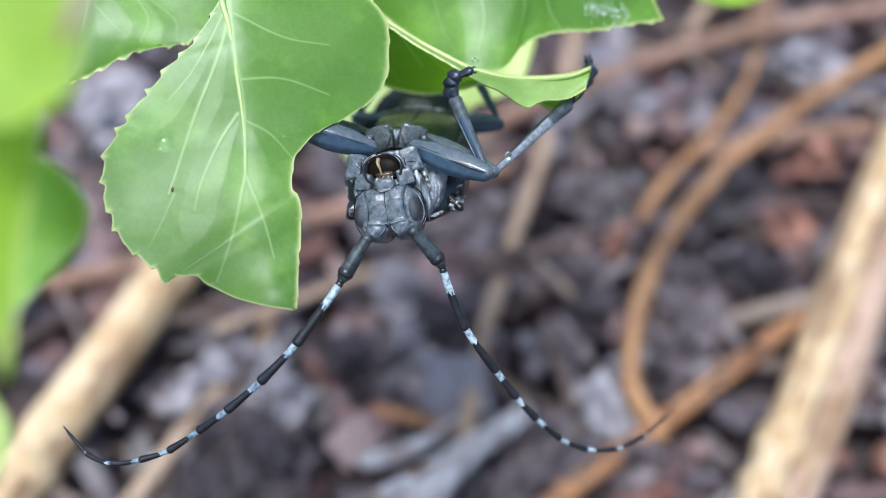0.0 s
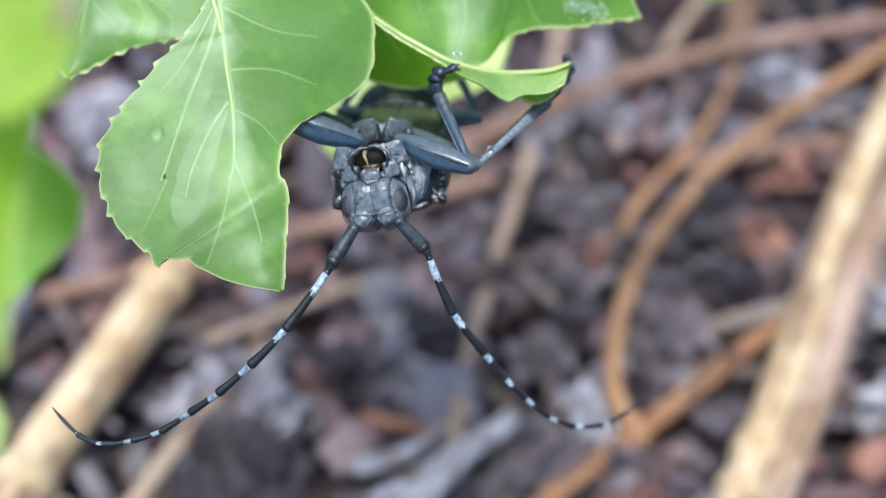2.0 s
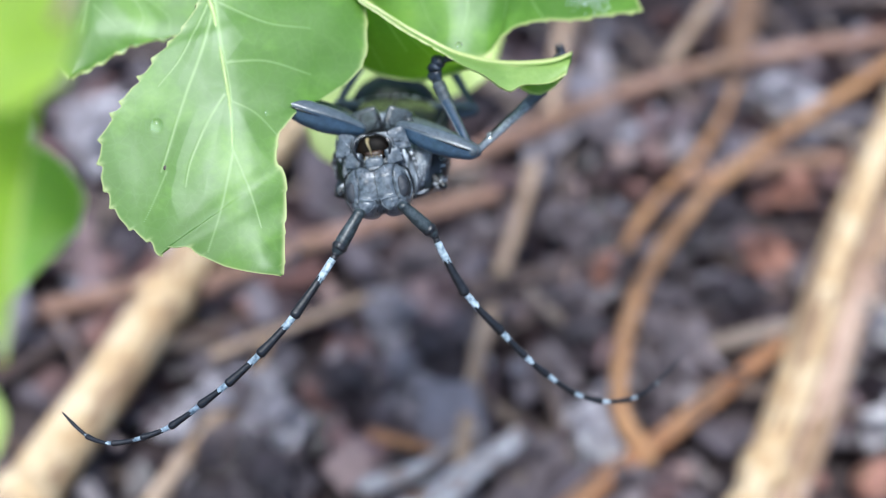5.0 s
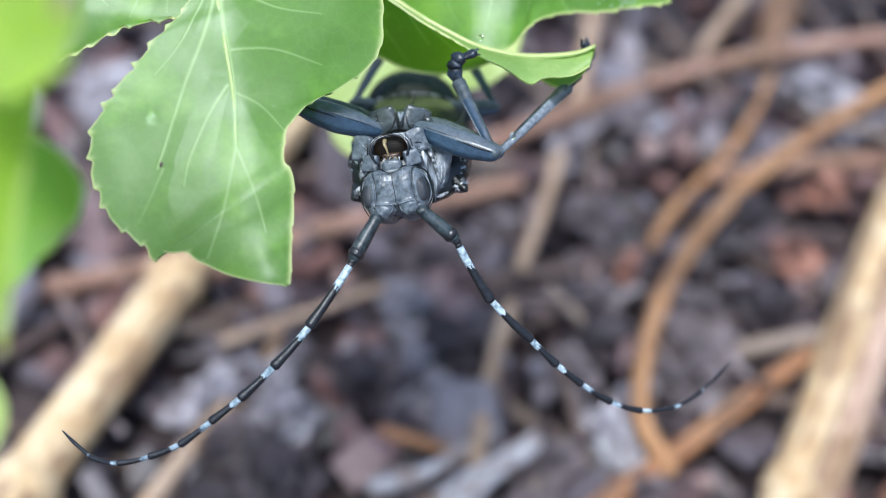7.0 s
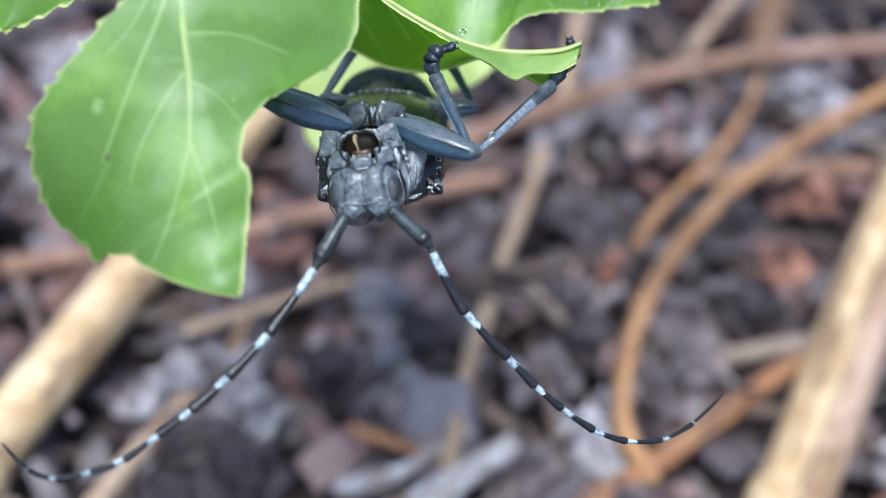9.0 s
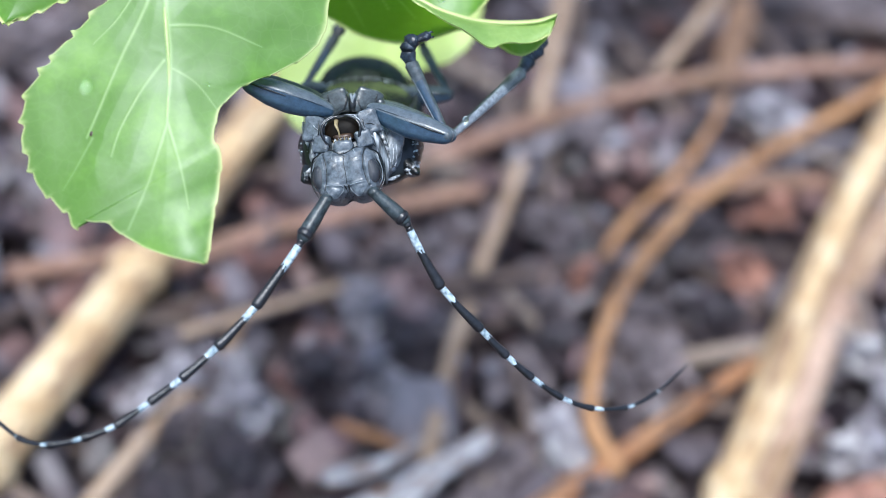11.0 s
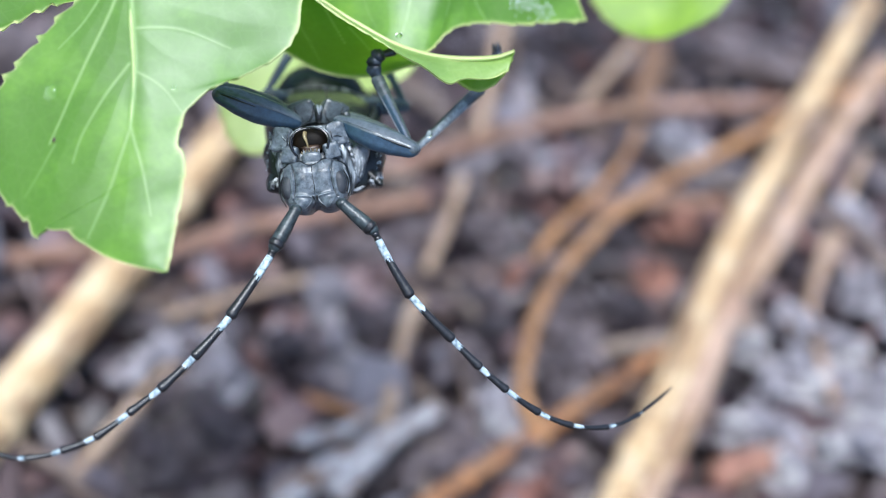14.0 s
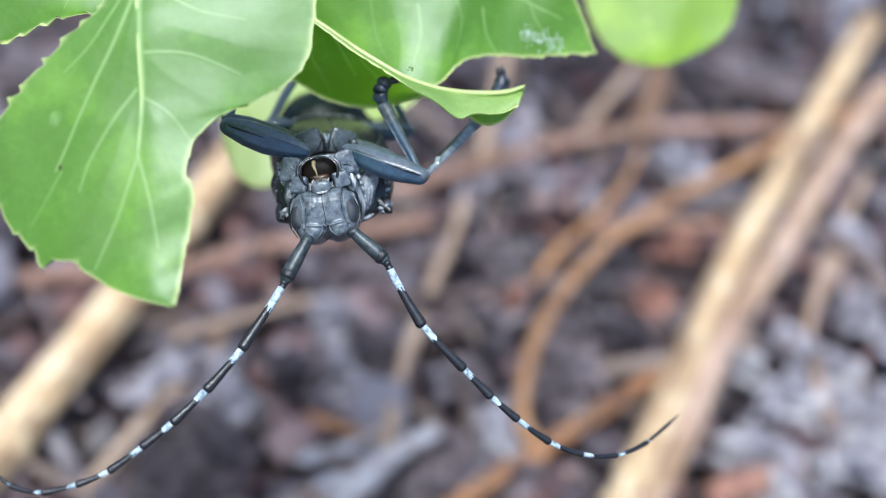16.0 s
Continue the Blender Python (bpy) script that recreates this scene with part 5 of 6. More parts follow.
seam(MID_GROOVE, 0.034, M_shell, "dark groove down the face", 0.02)
seam(CLYPEUS, 0.050, M_shell, "dark groove above the lip", 0.02)
for _k, _s in enumerate((-1, 1)):
    seam(SIDES[_k], 0.036, M_shell, "dark groove beside the eye", 0.02)
    seam(BROWS[_k], 0.026, M_face_pale, "pale ridge round the antenna socket")
    # black rods darken the hollow of the notch, where shade falls
    seam([(_s * 0.16, -1.15), (_s * 0.10, -1.6), (_s * 0.30, -2.0)], 0.07, M_shell, "black line for the shade in the notch between the antennae", -0.02)
    seam([(_s * 0.75, 1.35), (_s * 0.85, 1.05), (_s * 0.80, 0.75)], 0.028, M_face_pale, "short pale crease under the lip", 0.0)

for _s in (-1, 1):
    part("eye", lump((_s * 1.86, -0.34, 1.28), (0.54, 1.02, 0.62), (0, _s * 26, _s * 4), 0.9, shape=(lambda q, s=_s: Vector((q.x - s * 0.16 * (q.y / 0.95) ** 2, q.y, q.z))), nu=36, nv=26), M_eye, head, "dull grey kidney-shaped eye")
    _ring = [(_s * (1.93 + 0.60 * math.sin(radians(_a)) - 0.16 * math.cos(radians(_a)) ** 2), -0.34 + 1.08 * math.cos(radians(_a)), 1.62 - 0.62 * (0.5 + 0.5 * math.sin(radians(_a)))) for _a in range(-170, 191, 24)]
    part("eye_outline", rod(_ring, [0.045] * 6, 8, n=70, wobble=0.3), M_shell, head, "black line round the eye")
    part("eye_rim", rod([(_s * 1.70, 1.02, 1.35), (_s * 2.26, 0.74, 1.05), (_s * 2.50, -0.10, 0.74), (_s * 2.48, -0.9, 0.70), (_s * 2.12, -1.55, 0.95)], [0.03, 0.06, 0.07, 0.06, 0.03], 10, 0.7, 40, wobble=0.25), M_face_pale, head, "pale rim round the eye")
    part("temple_line", rod([(_s * 1.86, 1.30, 1.25), (_s * 2.40, 0.95, 0.85), (_s * 2.64, -0.05, 0.55), (_s * 2.62, -0.95, 0.52), (_s * 2.26, -1.75, 0.80)], [0.04, 0.075, 0.075, 0.04], 8, n=40), M_shell, head, "black line behind the eye")
    part("cheek", lump((_s * 1.55, 2.05, 0.85), (0.62, 0.62, 0.42), (0, _s * 12, _s * 10), 0.36, 32, 24, shape=crag), M_face, head, "grey cheek plate")
    part("mandible", rod([(_s * 1.02, 1.85, 1.05), (_s * 1.28, 2.35, 1.25), (_s * 1.40, 2.95, 1.30), (_s * 1.12, 3.52, 1.25), (_s * 0.55, 3.84, 1.15), (_s * 0.0, 3.93, 1.05)], [0.10, 0.13, 0.10, 0.08, 0.07, 0.05], 16, 0.8, 44, wobble=0.15), M_jaw, head, "glossy black jaw")
    # pale rod standing in for the highlight along the glossy jaw rim
    part("jaw_glint", rod([(_s * 1.56, 2.90, 1.00), (_s * 1.42, 3.42, 1.00), (_s * 0.95, 3.86, 0.92), (_s * 0.45, 4.02, 0.85)], [0.02, 0.035, 0.04, 0.02], 8, n=36), M_silver, head, "thin pale line for the glint on the jaw rim")
    part("maxilla", lump((_s * 2.02, 3.28, 0.42), (0.72, 0.92, 0.42), (0, _s * 18, _s * 16), 0.34, 36, 28, shape=crag), M_face, head, "grey plated mouthpart beside the jaw")
    part("mouth_seam_or_glint", rod([(_s * 1.50, 3.95, 0.78), (_s * 1.62, 3.35, 0.98), (_s * 1.72, 2.80, 0.95), (_s * 2.06, 2.42, 0.80), (_s * 1.98, 2.00, 0.95), (_s * 2.12, 1.62, 0.95)], [0.03, 0.05, 0.05, 0.06, 0.04, 0.03], 8, n=44, wobble=0.3), M_shell, head, "black seam beside the mouth")
# solid lump, coloured dark in place of a shaded hollow
part("mouth", lump((0, 2.95, 0.12), (1.38, 1.00, 0.75), power=0.85), M_mouth_shade, head, "near-black lump for the shade inside the mouth")
# black rods are seams; silver ones paint white glints on the plates
for _pts, _r, _m, _l in (([(1.50, 2.45, 1.16), (1.85, 2.62, 0.98), (2.35, 2.50, 0.70)], 0.045, M_shell, "black seam between mouth plates"), ([(1.62, 3.05, 0.96), (2.05, 3.15, 0.88), (2.55, 2.95, 0.62)], 0.040, M_shell, "black seam between mouth plates"),
                         ([(1.55, 1.72, 1.22), (1.98, 1.78, 1.05), (2.30, 1.40, 0.85)], 0.050, M_shell, "black seam under the cheek"), ([(1.75, 2.32, 1.08), (2.10, 2.22, 0.92), (2.42, 1.90, 0.72)], 0.035, M_silver, "pale line for a glint on a plate edge"),
                         ([(-1.52, 2.48, 1.16), (-1.82, 2.66, 0.98), (-2.25, 2.55, 0.70)], 0.045, M_shell, "black seam between mouth plates"), ([(-1.55, 1.72, 1.22), (-1.95, 1.80, 1.05), (-2.22, 1.45, 0.85)], 0.050, M_shell, "black seam under the cheek"),
                         ([(-1.62, 3.10, 0.96), (-1.95, 3.45, 0.86), (-2.10, 3.95, 0.60)], 0.035, M_silver, "pale line for a glint on a plate edge"), ([(1.66, 3.55, 0.92), (2.10, 3.90, 0.72), (2.35, 4.15, 0.50)], 0.035, M_silver, "pale line for a glint on a plate edge")):
    part("mouth_seam_or_glint", rod(_pts, [_r * 0.5, _r, _r * 0.9, _r * 0.4], 8, n=26, wobble=0.4), _m, head, _l)
_lip = part("labrum", lump((0, 1.72, 0.98), (0.76, 0.44, 0.46), power=0.55, nu=36, nv=24, shape=lambda q: Vector((q.x, q.y - 0.10 * (q.x / 0.76) ** 2, q.z + 0.03 * noise.noise(q * 5)))), M_face, head, "grey upper lip")
for _k in range(15):
    _x = -0.62 + 1.24 * _k / 14
    _y = 2.04 - 0.10 * (_x / 0.76) ** 2
    part("bristle", rod([(_x, _y, 1.22), (_x * 1.03, _y + 0.16, 1.28), (_x * 1.08 + 0.03 * math.sin(_k * 2.1), _y + 0.30 + 0.05 * math.sin(_k * 3.7), 1.20)], [0.03, 0.028, 0.012], 6, n=8), M_silver if _k % 3 else M_palp, _lip)
part("labium", lump((0.05, 2.42, 0.70), (0.72, 0.24, 0.36), power=0.7, shape=lambda q: q * (1 + 0.15 * noise.noise(q * 4))), M_amber, head, "amber-brown mouthpart")
part("tongue", rod([(-0.30, 3.62, 0.86), (-0.34, 3.30, 1.08), (-0.22, 2.85, 1.10), (-0.16, 2.45, 1.05)], [0.16, 0.13, 0.08, 0.05], 12, wobble=0.5), M_palp, head, "yellowish maxilla tip")


def leg(name, label, hip, knee, ankle, foot, thick, shin, mats, swell=0.5):
    """thigh > shin, foot segments and claws; points in mm."""
    hip, knee, ankle = Vector(hip), Vector(knee), Vector(ankle)
    mid = hip.lerp(knee, 0.5) + Vector((0, -0.12, 0.1))
    def facet(v, t):
        return 1 if v[1] > 0.12 else 0

    def keel(v):
        return 1.0 + 0.10 * math.exp(-((v[1] - 0.22) / 0.18) ** 2) * (v[2] > 0) - 0.05 * math.exp(-((v[1] + 0.25) / 0.2) ** 2) * (v[2] > 0)

    thigh = part(name, rod([hip, hip.lerp(mid, 0.5), mid, mid.lerp(knee, 0.5), knee], [thick * 0.52, thick * 0.90, thick * 1.03, thick * 0.95, thick * 0.64], 40, 0.72, 44, mat_dir=facet, ridge=keel),
                 [mats[0], M_leg_grey], beetle, label)
    axis = (knee - hip).normalized()
    out = Vector((0, 0.30, 0.95))
    out = (out - axis * out.dot(axis)).normalized()
    line = [hip.lerp(knee, f) + out * thick * g + Vector((0, -0.12, 0.1)) * h for f, g, h in ((0.08, 0.58, 0.3), (0.25, 0.74, 0.8), (0.5, 0.80, 1.0), (0.75, 0.68, 0.8), (0.95, 0.42, 0.2))]
    # thin pale rod drawing the highlight that runs along the thigh ridge
    part("thigh_ridge_sheen", rod(line, [0.02, 0.04, 0.042, 0.035, 0.02], 8, n=30), M_leg_grey, thigh, "pale line for the sheen on the thigh ridge")
    low = Vector((0, 0.02, 1.0))
    low = (low - axis * low.dot(axis)).normalized()
    line = [hip.lerp(knee, f) + low * thick * g + Vector((0, -0.12, 0.1)) * h for f, g, h in ((0.55, 0.80, 0.9), (0.72, 0.76, 0.8), (0.86, 0.62, 0.5), (0.98, 0.45, 0.2))]
    part("thigh_groove", rod(line, [0.02, 0.05, 0.09, 0.06], 8, n=30), M_shell, thigh, "black groove along the thigh")
    part("knee", lump(knee, (thick * 0.50, thick * 0.48, thick * 0.48), nu=18, nv=12), M_leg_dark, thigh, "dark knee joint")
    d = (ankle - knee)
    part("shin", rod([knee, knee + d * 0.33 + Vector((0.05, 0, 0.05)), knee + d * 0.7, ankle], [shin * 0.62, shin * 0.80, shin * 0.98, shin * 1.22], 20, 0.7, 40, wobble=0.12, mat_dir=lambda v, t: 1 if v[0] * math.copysign(1, d.x) < -0.1 or t > 0.72 else 0), [mats[1], M_leg_dark], thigh, "slim bluish shin")
    aside = d.cross(Vector((0, 0, 1))).normalized()
    for e in (-1, 1):
        edge = [knee + d * g + aside * e * shin * w + Vector((0, 0, 0.22 * shin)) for g, w in ((0.12, 0.55), (0.4, 0.74), (0.7, 0.86), (0.95, 1.02))]
        part("shin_ridge", rod(edge, [0.02, 0.045, 0.05, 0.03], 8, n=24, wobble=0.3), M_leg_pale if e * math.copysign(1, d.x) > 0 else M_shell, thigh, "thin ridge along the shin")
    pts = [Vector(p) for p in foot]
    for a, b in zip(pts[:-1], pts[1:]):
        w = shin * (1.75 if b is not pts[-1] else 1.0)
        part("foot_segment", rod([a.lerp(b, -0.12), a.lerp(b, 0.5), a.lerp(b, 1.0)], [w * 0.50, w * 0.66, w * 0.86], 16, 0.7, 14, wobble=0.35), M_foot, thigh)
    e, f = pts[-1], (pts[-1] - pts[-2]).normalized()
    side = f.cross(Vector((0, 0, 1))).normalized()
    for s in (-1, 1):
        part("claw", rod([e, e + f * 0.35 + side * s * 0.22, e + f * 0.5 + side * s * 0.12 + Vector((0, 0, -0.25))], [0.10, 0.08, 0.03], 8), M_foot, thigh)
    return thigh


BLUE, GREY = (M_leg, M_leg), (M_leg, M_leg_pale)
leg("foreleg", "blue-grey front leg gripping the curled leaf", (2.21, 4.33, 0.60), (7.66, 2.24, 2.40), (5.17, 7.87, -0.60),
    [(5.12, 8.04, -0.60), (4.91, 8.64, -0.60), (4.91, 9.11, -0.40), (5.16, 9.55, -0.20), (6.26, 9.93, 0.00)], 1.0, 0.46, BLUE)
midleg = leg("middle_leg", "blue-grey middle leg reaching over the leaf edge", (2.57, 5.29, -3.20), (8.08, 2.44, 0.60), (13.64, 7.88, -3.20),
    [(13.76, 8.13, -3.40), (14.39, 9.07, -4.29), (15.21, 10.10, -5.08), (15.53, 10.88, -5.44), (15.35, 11.69, -5.44)], 0.86, 0.46, GREY)
drop("dewdrop", midleg, (9.16, 3.72, 0.52), (0.25, 0.26, 0.25), "tiny clear dewdrop")
leg("foreleg", "blue-grey front leg folded beneath the leaf", (-0.91, 4.18, 0.40), (-6.63, 5.87, 1.30), (-7.19, 9.30, -0.60),
    [(-7.19, 9.47, 0.00), (-7.07, 10.13, -0.40), (-6.87, 10.72, -0.80), (-6.47, 11.19, -1.00)], 1.04, 0.46, BLUE)
leg("middle_leg", "blue-grey middle leg folded beneath the leaf", (-1.40, 5.31, -3.40), (-6.48, 6.40, 0.20), (-6.03, 10.44, -3.00),
    [(-5.98, 10.61, -3.00), (-5.81, 11.22, -3.40), (-5.57, 11.69, -3.60), (-5.26, 12.22, -4.00)], 0.86, 0.38, BLUE)
leg("hind_leg", "grey hind leg held against the leaf", (4.36, 7.31, -10.48), (8.43, 7.12, -9.76), (6.40, 11.29, -11.92),
    [(6.35, 11.48, -11.92), (6.02, 12.31, -12.21), (5.63, 12.92, -12.35), (5.15, 13.47, -12.64)], 0.80, 0.38, BLUE)
leg("hind_leg", "grey hind leg held against the leaf", (-1.38, 7.31, -10.48), (-3.61, 7.50, -9.76), (-1.27, 12.06, -11.92),
    [(-1.17, 12.26, -11.92), (-0.90, 12.90, -12.21), (-0.61, 13.41, -12.35), (-0.24, 13.96, -12.64)], 0.75, 0.38, BLUE)


def antenna(label, joints):
    """scape > short joint and nine banded segments; joints in mm from the base."""
    j = [Vector(p) for p in joints]
    n = len(j) - 1
    d = j[1] - j[0]
    ob = part("antenna", rod([j[0], j[0] + d * 0.12, j[0] + d * 0.5, j[0] + d * 0.85, j[1]], [0.42, 0.46, 0.52, 0.55, 0.46], 22, n=34, wobble=0.06), M_scape, beetle, label)
    part("scape_end", rod([j[0] + d * 0.80, j[0] + d * 0.85, j[0] + d * 0.94, j[1]], [0.53, 0.60, 0.58, 0.42], 20, n=16, wobble=0.1), M_black, ob, "thick dark end of the first joint")
    part("socket", lump(j[0], (0.5, 0.42, 0.45), nu=14, nv=10), M_scape, ob, "grey antenna socket")
    part("joint", lump((j[1] + j[2]) * 0.5, (0.32, 0.30, 0.32), nu=14, nv=10), M_black, ob)
    for k in range(2, n):
        a, b = j[k], j[k + 1]
        before, after = j[k - 1], j[min(k + 2, n)]
        t = (k - 2) / (n - 3)
        r0, r1 = 0.33 - 0.18 * t, 0.35 - 0.20 * t
        bow = ((a + b) * 0.5 - (before + after) * 0.5) * 0.10
        share = (0.38, 0.34, 0.34, 0.36, 0.36, 0.33, 0.28, 0.22, 0.06)[min(k - 2, 8)]
        last = k == n - 1
        tip = 0.25 if last else 1.0
        part("segment", rod([a, a.lerp(b, 0.3) + bow, a.lerp(b, 0.65) + bow, b], [r0 * 0.84, r0 * 0.86, r0 * 0.88, r1 * 0.92, r1 * 1.04 * (0.6 if last else 1), r1 * 1.22 * tip], 22, n=56,
                            mat_of=lambda s, a, h=share, k=k: 1 if 0.05 < s < h + 0.09 * noise.noise(Vector((math.cos(a * 6.283) * 2.2, math.sin(a * 6.283) * 2.2, k * 5.3))) + 0.05 * noise.noise(Vector((math.cos(a * 6.283) * 7, math.sin(a * 6.283) * 7, k * 3.1))) else 0), [M_black, M_white], ob, "" if last else "black segment with a white hair band")
    return ob


antenna_a = antenna("long antenna banded black and white", [(0.00, 0.00, 0.00), (-1.53, -2.78, 0.50), (-1.73, -3.22, 0.60), (-4.51, -7.50, 1.40), (-6.94, -10.30, 1.90), (-9.17, -12.44, 2.40), (-11.18, -14.03, 2.50), (-13.31, -15.61, 2.60), (-15.42, -16.47, 2.60), (-17.63, -16.96, 2.50), (-19.85, -16.65, 1.70), (-22.21, -15.07, 0.50)])
antenna_b = antenna("long antenna banded black and white", [(-0.00, 0.00, 0.00), (2.27, -1.89, -0.50), (2.55, -2.42, -0.60), (4.88, -6.39, -1.70), (7.89, -9.39, -3.10), (9.92, -11.34, -4.00), (11.91, -12.94, -4.90), (14.36, -14.52, -6.30), (16.94, -15.40, -7.50), (19.82, -15.42, -9.10), (22.46, -14.36, -10.70), (25.49, -11.99, -12.70)])


# ---------------------------------------------------------------- what moves
BEETLE_ROWS = [
    (0, pose(-0.00476, 0.06068, 0.08297, 41.86, 0.71, -7.05)),
    (0.5, pose(-0.00486, 0.06259, 0.08241, 42.36, 0.14, -8.07)),
    (1, pose(-0.00693, 0.06130, 0.08697, 42.08, 1.05, -7.36)),
    (1.5, pose(-0.00797, 0.06208, 0.08594, 42.09, 0.90, -6.97)),
    (2, pose(-0.00587, 0.06086, 0.08615, 42.63, 1.83, -6.95)),
    (2.5, pose(-0.00780, 0.06263, 0.08904, 41.20, 0.83, -6.89)),
    (3, pose(-0.00702, 0.06337, 0.08674, 40.55, 0.49, -6.36)),
    (3.5, pose(-0.00675, 0.06414, 0.08497, 40.00, 0.52, -6.18)),
    (4, pose(-0.00566, 0.06308, 0.08798, 40.92, 1.79, -5.79)),
    (4.2, pose(-0.00546, 0.06330, 0.08817, 41.13, 2.18, -5.72)),
    (6.3, pose(-0.01229, 0.06697, 0.08568, 40.22, 0.68, -3.58)),
    (6.5, pose(-0.01173, 0.06656, 0.08609, 40.07, -0.53, -3.92)),
    (7, pose(-0.00887, 0.06754, 0.08585, 39.88, -0.14, -3.76)),
    (7.5, pose(-0.00732, 0.06608, 0.08688, 40.04, 0.05, -3.91)),
    (8, pose(-0.00600, 0.06427, 0.08404, 41.21, -0.22, -3.48)),
    (8.5, pose(-0.00945, 0.06628, 0.08293, 39.68, -0.76, -4.15)),
    (9, pose(-0.01020, 0.06726, 0.08282, 39.34, -0.69, -3.44)),
    (9.2, pose(-0.01032, 0.06945, 0.08443, 39.87, -0.77, -3.92)),
    (11.3, pose(-0.01074, 0.06219, 0.09149, 40.19, -0.49, -2.29)),
    (11.5, pose(-0.01121, 0.06090, 0.09338, 40.74, 0.51, -2.19)),
    (12, pose(-0.01136, 0.05858, 0.09675, 40.84, 0.27, -2.02)),
    (12.5, pose(-0.01035, 0.05401, 0.09828, 42.56, 1.10, -1.23)),
    (13, pose(-0.01536, 0.05234, 0.10563, 40.17, -0.97, -1.43)),
    (13.5, pose(-0.01357, 0.04712, 0.10314, 42.35, 0.20, -1.19)),
    (14, pose(-0.01730, 0.04646, 0.10474, 41.98, -0.97, -1.36)),
    (14.5, pose(-0.01662, 0.04554, 0.10505, 42.08, -1.92, -0.41)),
    (15, pose(-0.01570, 0.04519, 0.10462, 42.12, -1.25, 0.20)),
    (15.5, pose(-0.01561, 0.04471, 0.10473, 42.28, -2.22, 0.56)),
    (16, pose(-0.01563, 0.04377, 0.10889, 41.58, -0.69, 1.02)),
]
WIDE_ROWS = [
    (0, pose(-0.01483, 0.06164, 0.08909, 40.97, 4.08, -2.80)),
    (0.5, pose(-0.01502, 0.06356, 0.08870, 39.62, 4.33, -2.05)),
    (1, pose(-0.01725, 0.06297, 0.09269, 40.05, 2.73, -3.94)),
    (1.5, pose(-0.01828, 0.06280, 0.09248, 40.04, 1.29, -4.78)),
    (2, pose(-0.01605, 0.06216, 0.09241, 40.34, 1.60, -4.60)),
    (2.5, pose(-0.01824, 0.06429, 0.09509, 39.23, 0.08, -5.26)),
    (3, pose(-0.01742, 0.06494, 0.09286, 39.11, 0.51, -4.58)),
    (3.5, pose(-0.01706, 0.06533, 0.09142, 38.18, -0.24, -4.27)),
    (4, pose(-0.01613, 0.06508, 0.09390, 37.64, -0.55, -4.31)),
    (4.2, pose(-0.01612, 0.06578, 0.09360, 38.94, -0.59, -4.44)),
    (6.3, pose(-0.02363, 0.06716, 0.09260, 38.56, -2.52, -3.90)),
    (6.5, pose(-0.02300, 0.06694, 0.09294, 39.18, -2.13, -3.84)),
    (7, pose(-0.02002, 0.06708, 0.09367, 39.14, -0.86, -2.57)),
    (7.5, pose(-0.01842, 0.06526, 0.09495, 39.61, -0.60, -2.95)),
    (8, pose(-0.01703, 0.06287, 0.09251, 37.79, -2.08, -2.00)),
    (8.5, pose(-0.02066, 0.06454, 0.09143, 41.84, -0.55, -5.04)),
    (9, pose(-0.02155, 0.06604, 0.09090, 43.36, -2.09, -4.90)),
    (9.2, pose(-0.02221, 0.06912, 0.09170, 41.54, -0.99, -3.76)),
    (11.3, pose(-0.02329, 0.06286, 0.09825, 39.73, -3.89, -7.83)),
    (11.5, pose(-0.02339, 0.06138, 0.10050, 39.27, -7.33, -7.23)),
    (12, pose(-0.02327, 0.05792, 0.10473, 41.21, -4.65, -6.21)),
    (12.5, pose(-0.02264, 0.05260, 0.10698, 36.66, -10.06, -8.99)),
    (13, pose(-0.02805, 0.05085, 0.11447, 34.25, -14.37, -10.08)),
    (13.5, pose(-0.02639, 0.04551, 0.11192, 41.06, -12.93, -12.88)),
    (14, pose(-0.03014, 0.04455, 0.11343, 40.25, -11.42, -12.29)),
    (14.5, pose(-0.02987, 0.04338, 0.11375, 40.63, -13.49, -14.55)),
    (15, pose(-0.02868, 0.04335, 0.11313, 42.77, -10.85, -13.02)),
    (15.5, pose(-0.02908, 0.04359, 0.11246, 44.53, -9.96, -12.13)),
    (16, pose(-0.02839, 0.04103, 0.11866, 44.58, -9.86, -12.87)),
]
